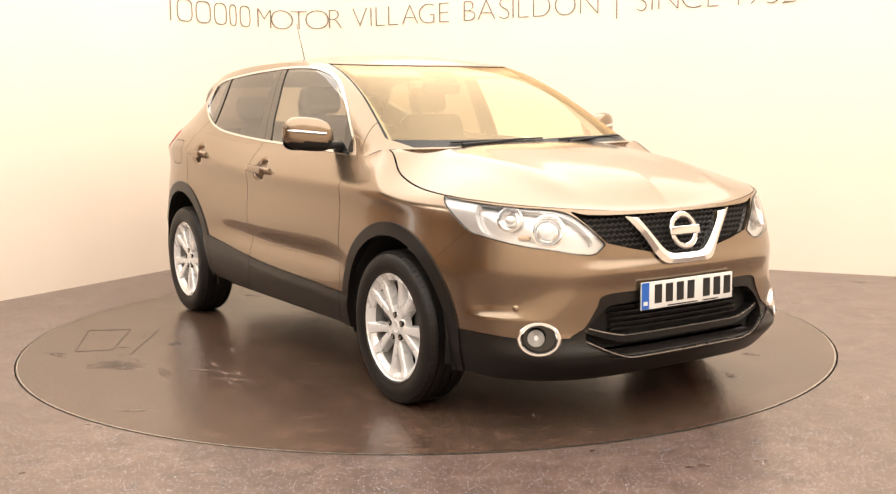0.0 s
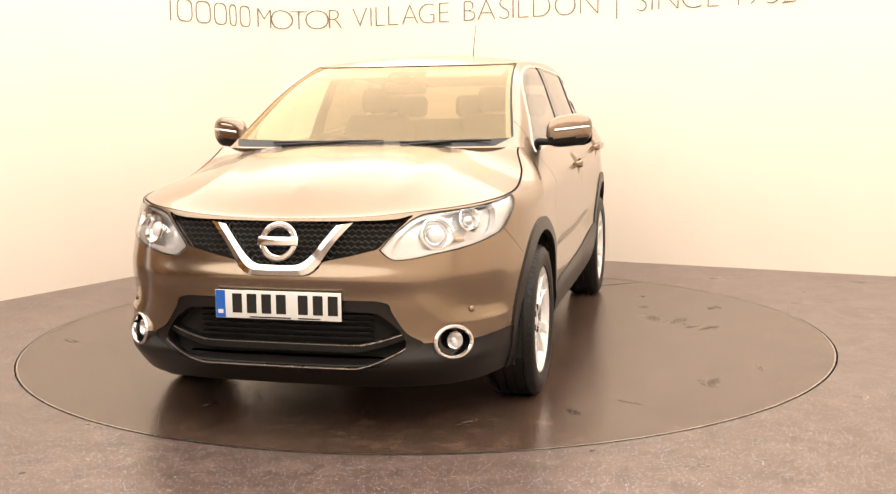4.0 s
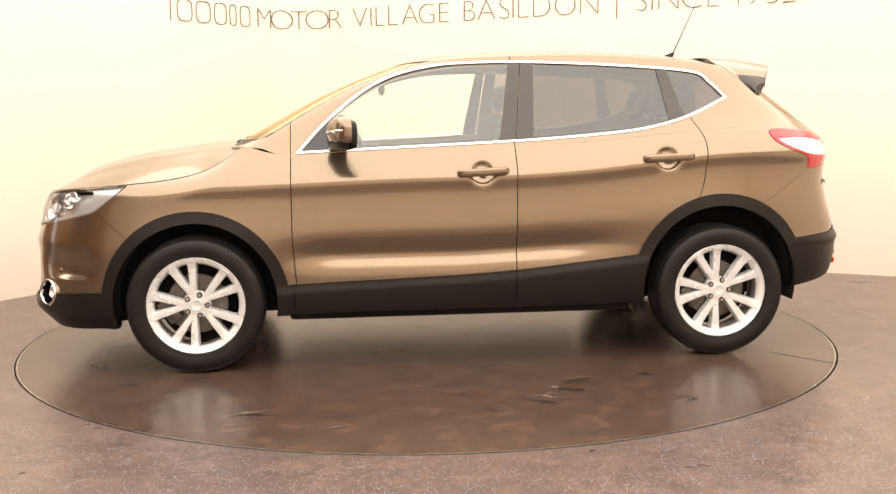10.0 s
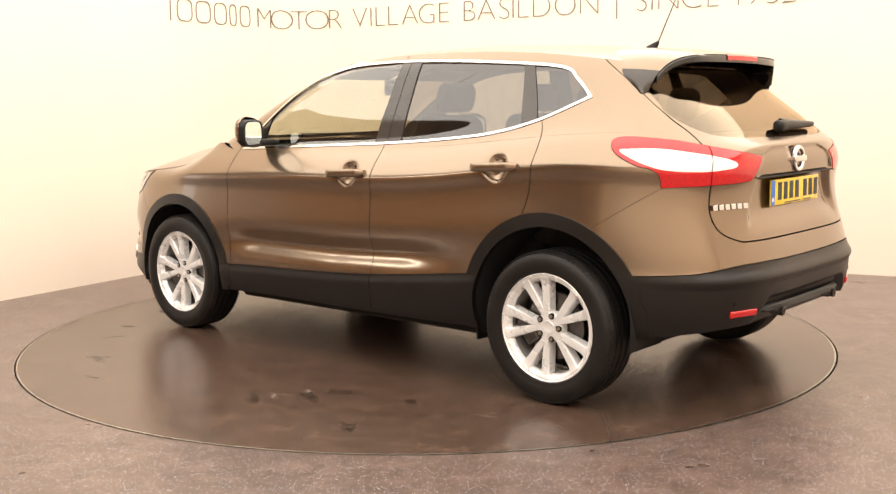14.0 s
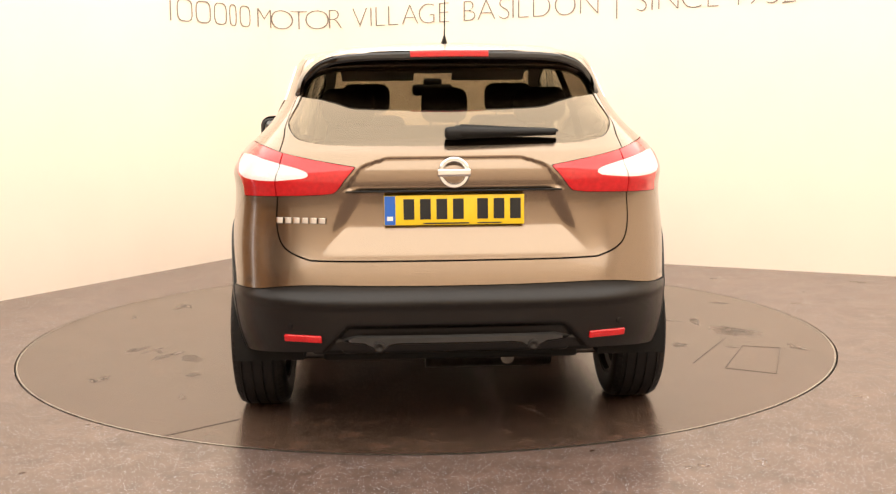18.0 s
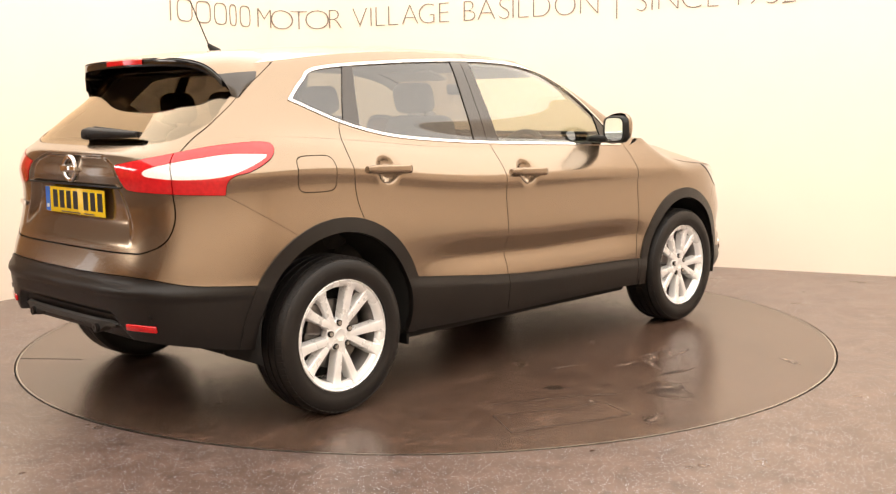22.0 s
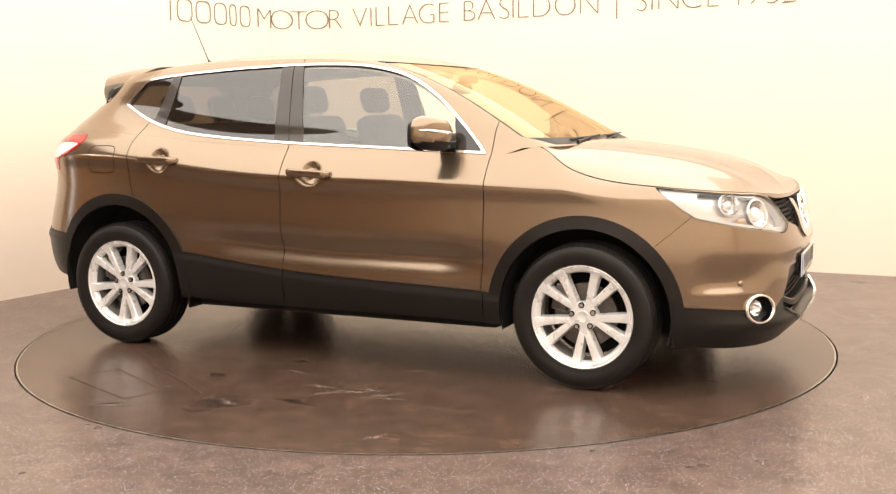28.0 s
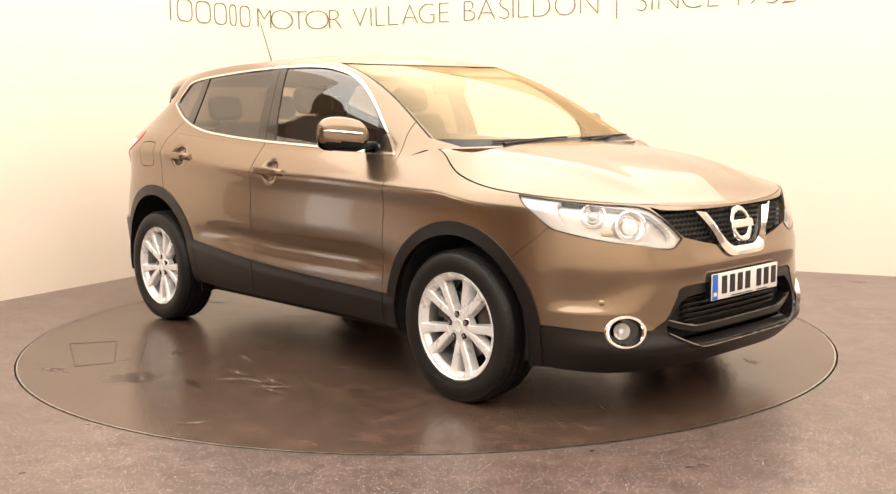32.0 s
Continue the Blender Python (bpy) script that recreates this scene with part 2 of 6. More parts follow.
def spline(xs, ys):
    """A natural cubic through the knots; straight on beyond them."""
    x, y = np.array(xs, float), np.array(ys, float)
    o = np.argsort(x)
    x, y = x[o], y[o]
    n = len(x)
    h = np.diff(x)
    a = np.zeros((n, n))
    r = np.zeros(n)
    a[0, 0] = a[-1, -1] = 1
    for i in range(1, n - 1):
        a[i, i - 1], a[i, i], a[i, i + 1] = h[i - 1], 2 * (h[i - 1] + h[i]), h[i]
        r[i] = 6 * ((y[i + 1] - y[i]) / h[i] - (y[i] - y[i - 1]) / h[i - 1])
    m = np.linalg.solve(a, r)

    def f(q):
        q = np.asarray(q, float)
        c = np.clip(q, x[0], x[-1])
        i = np.clip(np.searchsorted(x, c) - 1, 0, n - 2)
        d0, d1, hh = c - x[i], x[i + 1] - c, h[i]
        return m[i] * d1 ** 3 / (6 * hh) + m[i + 1] * d0 ** 3 / (6 * hh) + (y[i] / hh - m[i] * hh / 6) * d1 + (y[i + 1] / hh - m[i + 1] * hh / 6) * d0

    return f


def step(a, b, x):
    t = np.clip((x - a) / (b - a), 0, 1)
    return t * t * (3 - 2 * t)


def loop(points, n=12, sharp=()):
    """A closed smooth curve through a few points; corners named in sharp stay sharp."""
    p = np.array(points, float)
    k = len(p)
    out = []
    for i in range(k):
        p0, p1, p2, p3 = p[i - 1], p[i], p[(i + 1) % k], p[(i + 2) % k]
        m1 = np.zeros(2) if i in sharp else (p2 - p0) / 2
        m2 = np.zeros(2) if (i + 1) % k in sharp else (p3 - p1) / 2
        if i in sharp:
            m1 = (p2 - p1) * 0.9
        if (i + 1) % k in sharp:
            m2 = (p2 - p1) * 0.9
        for j in range(n):
            t = j / n
            out.append((2 * t ** 3 - 3 * t * t + 1) * p1 + (t ** 3 - 2 * t * t + t) * m1 + (3 * t * t - 2 * t ** 3) * p2 + (t ** 3 - t * t) * m2)
    return np.array(out)


def inside(poly, a, b):
    """Signed distance of the points (a, b) from a closed outline, positive within."""
    q = np.stack([a, b], 1)
    dist = np.full(len(q), 1e9)
    ins = np.zeros(len(q), bool)
    for i in range(len(poly)):
        p0, p1 = poly[i - 1], poly[i]
        e = p1 - p0
        w = q - p0
        t = np.clip((w @ e) / max(e @ e, 1e-12), 0, 1)
        dist = np.minimum(dist, np.linalg.norm(w - t[:, None] * e, axis=1))
        c = (p0[1] > q[:, 1]) != (p1[1] > q[:, 1])
        if abs(e[1]) > 1e-12:
            ins ^= c & (q[:, 0] < p0[0] + e[0] * (q[:, 1] - p0[1]) / e[1])
    return np.where(ins, dist, -dist)


class Skin:
    """A triangle skin with smooth normals and two surface coordinates a point."""

    def __init__(self, v, nrm, uv, f):
        self.v, self.n, self.uv, self.f = v, nrm, uv, f

    @staticmethod
    def grid(p, u, s):
        """From points p[i, j] at coordinates u[i], s[j]."""
        du = np.gradient(p, axis=0)
        ds = np.gradient(p, axis=1)
        nrm = np.cross(du, ds)
        nrm /= np.maximum(np.linalg.norm(nrm, axis=2, keepdims=True), 1e-12)
        a, b = p.shape[:2]
        i = np.arange(a * b).reshape(a, b)
        q = np.stack([i[:-1, :-1], i[1:, :-1], i[1:, 1:], i[:-1, 1:]], -1).reshape(-1, 4)
        f = np.concatenate([q[:, [0, 1, 2]], q[:, [0, 2, 3]]])
        uu, ss = np.meshgrid(u, s, indexing="ij")
        return Skin(p.reshape(-1, 3), nrm.reshape(-1, 3), np.stack([uu.ravel(), ss.ravel()], 1), f)

    def clip(self, val):
        v, n, uv, f = self.v, self.n, self.uv, self.f
        val = np.where(np.abs(val) < 1e-9, 1e-9, val)
        s = val > 0
        c = s[f].sum(1)
        keep = [f[c == 3]]
        new_key, tris = [], []
        cnt = len(v)

        def turned(g, odd):
            k = np.argmax(s[g] == odd, axis=1)
            r = np.arange(len(g))
            return g[r, k], g[r, (k + 1) % 3], g[r, (k + 2) % 3]

        def key(a, b):
            return np.minimum(a, b).astype(np.int64) * cnt + np.maximum(a, b)

        one, two = f[c == 1], f[c == 2]
        a, b, d = turned(one, True)
        a2, b2, d2 = turned(two, False)
        keys = np.concatenate([key(a, b), key(a, d), key(a2, b2), key(a2, d2)])
        uq, inv = np.unique(keys, return_inverse=True)
        lo, hi = uq // cnt, uq % cnt
        t = (val[lo] / (val[lo] - val[hi]))[:, None] if len(uq) else np.zeros((0, 1))
        mixv = lambda w: np.concatenate([w, w[lo] * (1 - t) + w[hi] * t])
        inv = inv + cnt
        k1, k2 = len(a), len(a2)
        e1, e2, e3, e4 = inv[:k1], inv[k1:2 * k1], inv[2 * k1:2 * k1 + k2], inv[2 * k1 + k2:]
        keep.append(np.stack([a, e1, e2], 1))
        keep.append(np.stack([e3, b2, d2], 1))
        keep.append(np.stack([e3, d2, e4], 1))
        g = np.concatenate(keep)
        v, n, uv = mixv(v), mixv(n), mixv(uv)
        used, g2 = np.unique(g, return_inverse=True)
        n = n[used]
        n = n / np.maximum(np.linalg.norm(n, axis=1, keepdims=True), 1e-12)
        return Skin(v[used], n, uv[used], g2.reshape(-1, 3))

    def cut(self, val, gap=0.0):
        return self.clip(val - gap), self.clip(-val - gap)

    def moved(self, d):
        return Skin(self.v + self.n * d, self.n, self.uv, self.f)

    def mirrored(self):
        w = np.array([1, -1, 1.0])
        return Skin(self.v * w, self.n * w, self.uv, self.f[:, ::-1])

    def plus(self, o):
        return Skin(np.concatenate([self.v, o.v]), np.concatenate([self.n, o.n]), np.concatenate([self.uv, o.uv]), np.concatenate([self.f, o.f + len(self.v)]))

    def both(self):
        return self.plus(self.mirrored())

    def edges(self):
        f = self.f
        e = np.concatenate([f[:, [0, 1]], f[:, [1, 2]], f[:, [2, 0]]])
        k = np.sort(e, 1)
        _, first, count = np.unique(k, axis=0, return_index=True, return_counts=True)
        b = e[first[count == 1]]
        mid = (np.abs(self.v[b[:, 0], 1]) < 1e-4) & (np.abs(self.v[b[:, 1], 1]) < 1e-4)
        seam = (np.abs(self.uv[b[:, 0], 1] - 1) < 1e-6) & (np.abs(self.uv[b[:, 1], 1] - 1) < 1e-6)
        return b[~mid & ~seam]

    def rimmed(self, depth):
        """Turn the open edges in by the depth, so that the panel shows its thickness."""
        b = self.edges()
        v, n = self.v, self.n
        p0, p1 = v[b[:, 0]], v[b[:, 1]]
        side = np.cross(p1 - p0, n[b[:, 0]])
        side /= np.maximum(np.linalg.norm(side, axis=1, keepdims=True), 1e-12)
        k, m = len(v), len(b)
        vv = np.concatenate([v, p0, p1, p1 - n[b[:, 1]] * depth, p0 - n[b[:, 0]] * depth])
        nn = np.concatenate([n] + [side] * 4)
        uv = np.concatenate([self.uv] + [self.uv[b[:, 0]]] * 4)
        i = k + np.arange(m)
        f = np.concatenate([self.f, np.stack([i, i + 3 * m, i + 2 * m], 1), np.stack([i, i + 2 * m, i + m], 1)])
        return Skin(vv, nn, uv, f)

    def object(self, name, mat, parent=None, label="", depth=0.0):
        sk = self.rimmed(depth) if depth else self
        me = bpy.data.meshes.new(name)
        me.from_pydata(sk.v.tolist(), [], sk.f.tolist())
        me.shade_smooth()
        me.normals_split_custom_set_from_vertices(sk.n.tolist())
        return link(name, me, mat, parent, label)


# ---- the room ----
R_DISC = 2.238
CORNER = Vector((-1.17, 4.0))
LEFT_DIR, RIGHT_DIR = Vector((-0.528, -0.849)), Vector((0.894, -0.447))
ROOM_H = 3.3


def wall_line():
    """The plan of the inner wall face: a rounded corner between two long walls, then round behind the camera."""
    turn = math.acos(-LEFT_DIR.dot(RIGHT_DIR))
    r = 0.5
    back = r * math.tan(turn / 2)
    bis = (LEFT_DIR + RIGHT_DIR).normalized()
    c = CORNER + bis * (r / math.cos(turn / 2))
    a, b = CORNER + LEFT_DIR * back - c, CORNER + RIGHT_DIR * back - c
    a0 = math.atan2(a.y, a.x)
    d = (math.atan2(b.y, b.x) - a0 + math.pi) % (2 * math.pi) - math.pi
    arc = [c + Vector((math.cos(a0 + d * i / 16), math.sin(a0 + d * i / 16))) * r for i in range(17)]
    left_end, right_end = CORNER + LEFT_DIR * 4.15, CORNER + RIGHT_DIR * 6.4
    return left_end, arc, right_end


def wall_strip(name, pts, label, z0=0.0, z1=ROOM_H, thick=0.12):
    """A wall of real thickness along a line of plan points; the room lies to the right of the line."""
    bm = bmesh.new()
    rows = []
    k = len(pts)
    for i, p in enumerate(pts):
        d = (pts[min(i + 1, k - 1)] - pts[max(i - 1, 0)]).normalized()
        o = p + Vector((-d.y, d.x)) * thick
        rows.append([bm.verts.new((p.x, p.y, z0)), bm.verts.new((p.x, p.y, z1)), bm.verts.new((o.x, o.y, z1)), bm.verts.new((o.x, o.y, z0))])
    for r, q in zip(rows, rows[1:]):
        for j in range(4):
            bm.faces.new((r[j], q[j], q[(j + 1) % 4], r[(j + 1) % 4]))
    bm.faces.new(rows[0])
    bm.faces.new(rows[-1][::-1])
    ob = part(name, bm, WALL, None, smooth=True)
    return tagged(ob, label, "wall", kind="structure")


LEFT_END, ARC, RIGHT_END = wall_line()
BACK_Y = -6.75
wall_strip("wall_corner", [LEFT_END] + ARC + [RIGHT_END], "plain cream-white painted wall with a rounded corner")
wall_strip("wall_east", [RIGHT_END, Vector((6.2, -2.5)), Vector((6.2, BACK_Y))], "plain white painted side wall")
wall_strip("wall_south", [Vector((6.2, BACK_Y)), Vector((-6.0, BACK_Y))], "plain white painted wall behind the camera")
DOOR_A = Vector((-5.75, -6.1))
wall_strip("wall_west", [Vector((-6.0, BACK_Y)), DOOR_A], "plain white painted wall beside the open workshop")
for nm, pts in (("wall_workshop_south", [DOOR_A, Vector((-11.0, -6.6))]), ("wall_workshop_west", [Vector((-11.0, -6.6)), Vector((-11.0, 0.85))]),
                ("wall_workshop_daylight", [Vector((-11.0, 1.5)), Vector((-11.0, 2.6))]), ("wall_workshop_north", [Vector((-11.0, 2.6)), Vector((-3.9, 1.3)), LEFT_END + Vector((-0.05, 0.08))])):
    w = wall_strip(nm, pts, "ochre-brown workshop wall beyond the opening")
    w.data.materials.clear()
    w.data.materials.append(OCHRE)
bm = bmesh.new()
box(bm, -11.3, 0.85, 1.3, 0.02, 1.5, 2.6)
tagged(part("backdrop", bm, DAYLIGHT, None, smooth=False), "bright daylight outside the workshop door", "daylight", kind="structure")
bm = bmesh.new()
box(bm, -11.0, 0.85, 2.95, 0.12, 1.3, 0.7)
tagged(part("door_head", bm, OCHRE, None, smooth=False), "ochre wall over the workshop door", "wall", kind="structure")
# a dark steel rack stands in the workshop
rack = new("storage_rack")
tagged(rack, "dark steel storage rack in the workshop", "rack")
for px, py in ((-8.2, -1.2), (-8.2, -3.4), (-7.6, -1.2), (-7.6, -3.4)):
    bm = bmesh.new()
    box(bm, px, py, 0.95, 0.05, 0.05, 1.9, 0.004)
    part("post", bm, BLACK, rack)
for pz in (0.35, 0.95, 1.55):
    bm = bmesh.new()
    box(bm, -7.9, -2.3, pz, 0.6, 2.2, 0.05, 0.006)
    part("shelf", bm, BLACK, rack)


def flat_sheet(name, mat, z, label, category, hole=0.0):
    bm = bmesh.new()
    s = 14.0
    n = 160
    if hole:
        inner, outer, low = [], [], []
        for i in range(n):
            a = 2 * math.pi * i / n
            c, sn = math.cos(a), math.sin(a)
            k = s / max(abs(c), abs(sn))
            inner.append(bm.verts.new((hole * c, hole * sn, z)))
            low.append(bm.verts.new((hole * c, hole * sn, z - 0.05)))
            outer.append(bm.verts.new((k * c, k * sn, z)))
        for i in range(n):
            j = (i + 1) % n
            bm.faces.new((inner[i], outer[i], outer[j], inner[j]))
            bm.faces.new((low[i], inner[i], inner[j], low[j]))
    else:
        box(bm, 0, 0, z + 0.06, 2 * s, 2 * s, 0.12)
    ob = part(name, bm, mat, None, smooth=False)
    return tagged(ob, label, category, kind="structure")


flat_sheet("floor", FLOOR, 0.0, "grey-brown safety vinyl floor with glinting chips", "floor", hole=R_DISC + 0.005)
flat_sheet("ceiling", CEIL, ROOM_H, "plain white ceiling", "ceiling")
bm = bmesh.new()
lathe(bm, [(R_DISC - 0.03, -0.05), (R_DISC + 0.03, -0.05)], 96, axis="z")
tagged(part("turntable_pit", bm, GAP, None), "dark gap round the turntable", "floor gap", kind="structure")

# the turning disc, with a steel edge
turntable = new("turntable")
tagged(turntable, "round car turntable with a scuffed brown vinyl top", "turntable")
bm = bmesh.new()
rim = [bm.verts.new(((R_DISC - 0.012) * math.cos(2 * math.pi * i / 160), (R_DISC - 0.012) * math.sin(2 * math.pi * i / 160), 0.0)) for i in range(160)]
bm.faces.new(rim)
part("deck", bm, DISC, turntable, smooth=False)
bm = bmesh.new()
lathe(bm, [(R_DISC - 0.012, -0.04), (R_DISC - 0.012, 0.001), (R_DISC - 0.004, 0.001), (R_DISC - 0.004, -0.04)], 160, axis="z")
part("edge_strip", bm, STEEL, turntable, "thin worn steel edging")


# lamp under the ceiling, and an added unseen fill that brightens the ochre workshop
area_lamp("luminous_ceiling", (0.5, -1.45, ROOM_H - 0.08), (0.5, -1.45, 0), 10.0, 10.3, 915, WARM)
area_lamp("workshop_fill", (-8.6, -1.6, ROOM_H - 0.1), (-8.6, -1.6, 0), 1.6, 2.4, 150, WARM)


# lettering on the corner wall
def wall_at(s):
    """Plan point and heading on the wall, s metres to the right of the corner's middle."""
    pts = [LEFT_END] + ARC + [RIGHT_END]
    seg = [(b - a).length for a, b in zip(pts, pts[1:])]
    mid = sum(seg[:1 + 8])
    q = mid + s
    for a, b, l in zip(pts, pts[1:], seg):
        if q <= l or b is pts[-1]:
            d = (b - a).normalized()
            return a + d * q, d
        q -= l


def letter(ch, s, z, height, name="letter", wide=None):
    cu = bpy.data.curves.new("letter", "FONT")
    cu.body, cu.size, cu.align_x, cu.extrude = ch, height / 0.69, "CENTER", 0.002
    cu.offset = -0.0085
    tmp = new("letter", cu)
    bpy.context.view_layer.update()
    me = bpy.data.meshes.new_from_object(tmp.evaluated_get(bpy.context.evaluated_depsgraph_get()))
    bpy.data.objects.remove(tmp)
    p, d = wall_at(s)
    ob = link("letter", me, LETTER, None)
    co = [v.co.x for v in me.vertices]
    mid = (max(co) + min(co)) / 2
    f = wide / max(max(co) - min(co), 1e-4) if wide else 1.0
    for v in me.vertices:
        p, d = wall_at(s + (v.co.x - mid) * f)
        out = 0.005 + v.co.z
        v.co = Vector((p.x + d.y * out, p.y - d.x * out, z + v.co.y))
    return ob


# ---- the car's skin ----
WHEEL_X, WHEEL_Z, TYRE_R = 1.323, 0.337, 0.337
side_w = spline([0.18, 0.25, 0.33, 0.42, 0.55, 0.68, 0.74, 0.80, 0.85, 0.90, 0.930, 0.944, 0.955, 0.97, 1.00, 1.05, 1.10, 1.2, 1.3, 1.4, 1.5, 1.58],
                [0.820, 0.858, 0.880, 0.891, 0.894, 0.8990, 0.8968, 0.8918, 0.8890, 0.8902, 0.8940, 0.8940, 0.8920, 0.8850, 0.866, 0.828, 0.788, 0.752, 0.717, 0.680, 0.637, 0.597])
rise = spline([2.2, 1.0, 0.3, -0.3, -0.8, -1.35, -1.8, -2.2], [-0.035, -0.03, -0.01, 0.0, 0.035, 0.09, 0.085, 0.06])
taper = spline([1.2, 0.6, 0.2, -0.4, -1.0, -1.4, -1.65, -2.0], [0.02, 0.0, 0.0, 0.0, 0.018, 0.062, 0.085, 0.11])
nose_x = spline([0.18, 0.25, 0.32, 0.45, 0.58, 0.68, 0.76, 0.82, 0.87, 0.93, 1.0], [2.10, 2.165, 2.190, 2.190, 2.186, 2.180, 2.166, 2.148, 2.125, 2.08, 2.0])
tail_x = spline([0.24, 0.34, 0.42, 0.50, 0.56, 0.588, 0.605, 0.64, 0.68, 0.75, 0.86, 0.97, 1.05, 1.10, 1.154, 1.25, 1.338, 1.42, 1.50],
                [-2.03, -2.085, -2.118, -2.130, -2.135, -2.130, -2.118, -2.106, -2.095, -2.072, -2.048, -2.050, -2.055, -2.030, -1.965, -1.855, -1.745, -1.650, -1.56])
top_u = spline([0, 0.12, 0.25, 0.4, 0.5, 0.62, 0.75, 0.85], [0.862, 0.872, 0.886, 0.898, 0.906, 0.916, 0.928, 0.942])
top_x = spline([1.65, 1.45, 1.3, 1.18, 1.08, 1.0, 0.82, 0.5, 0.2, -0.3, -0.65, -1.0, -1.4, -2.2],
               [0.928, 0.948, 0.985, 1.045, 1.098, 1.085, 1.055, 1.060, 1.070, 1.095, 1.110, 1.14, 1.172, 1.166])
roll_x = spline([2.2, 1.9, 1.63, 1.3, 1.18, 1.05, 0.9, 0.0, -2.2], [0.012, 0.02, 0.035, 0.052, 0.034, 0.008, 0.0, 0.0, 0.0])
low_x = spline([2.2, 1.9, 1.75, 0.9, 0.0, -0.9, -1.25, -1.6, -1.75, -2.0, -2.2], [0.205, 0.21, 0.22, 0.275, 0.28, 0.285, 0.30, 0.335, 0.345, 0.385, 0.415])
sill_z = spline([1.0, 0.841, -0.263, -0.906, -1.0], [0.420, 0.428, 0.472, 0.538, 0.548])
NF, NR = 3.5, 4.2


def tail_power(z):
    return 4.2 - 0.1 * step(0.55, 0.9, z) + 1.4 * step(1.05, 1.25, z)


def nose_power(z):
    return 3.75 - 0.25 * step(0.5, 0.8, z)



def width(x, z):
    zz = z - rise(x)
    w = side_w(zz) - taper(x) * step(1.02, 1.26, zz)
    # slightly swollen over the wheels
    for wx in (WHEEL_X, -WHEEL_X):
        w = w + 0.020 * np.exp(-((x - wx) / 0.40) ** 2 - ((z - 0.55) / 0.28) ** 2)
    # the doors are hollow above the sill
    w = w - 0.028 * np.exp(-((z - 0.570 - 0.04 * np.clip(-x, 0, 1)) / 0.058) ** 2) * step(-0.95, -0.45, x) * step(0.98, 0.60, x)
    return w


def even_angles(n, count):
    ph = np.linspace(0, math.pi / 2, 4001)
    x, y = np.cos(ph) ** (2 / n) * 1.17, np.sin(ph) ** (2 / n) * 0.89
    s = np.concatenate([[0], np.cumsum(np.hypot(np.diff(x), np.diff(y)))])
    return np.interp(np.linspace(0, s[-1], count), s, ph)


PH_F = even_angles(NF, 130)
PH_R = even_angles(NR, 130)
U = np.concatenate([PH_F / (math.pi / 2), 1 + np.linspace(0, 1, 150)[1:], 3 - PH_R[::-1][1:] / (math.pi / 2)])


def around(u, z):
    """The plan of the lower body at height z: front, flank and tail."""
    x, y = np.zeros_like(z), np.zeros_like(z)
    f, s, r = u <= 1, (u > 1) & (u <= 2), u > 2
    ph = u * math.pi / 2
    xx = 1.0 + (nose_x(z) - 1.0) * np.clip(np.cos(ph), 0, 1) ** (2 / nose_power(z))
    yy = width(xx, z) * np.clip(np.sin(ph), 0, 1) ** (2 / nose_power(z))
    x[f], y[f] = xx[f], yy[f]
    xs = 1.0 - 2.0 * (u - 1)
    x[s], y[s] = xs[s], width(xs, z)[s]
    ph = (3 - u) * math.pi / 2
    xx = -1.0 + (tail_x(z) + 1.0) * np.clip(np.cos(ph), 0, 1) ** (2 / tail_power(z))
    yy = width(xx, z) * np.clip(np.sin(ph), 0, 1) ** (2 / tail_power(z))
    x[r], y[r] = xx[r], yy[r]
    return x, y


def top_of(u, x):
    return np.where(u < 0.70, top_u(np.clip(u, 0, 0.85)), np.where(u < 0.78, top_u(np.clip(u, 0, 0.85)) * (0.78 - u) / 0.08 + top_x(x) * (u - 0.70) / 0.08, top_x(x)))


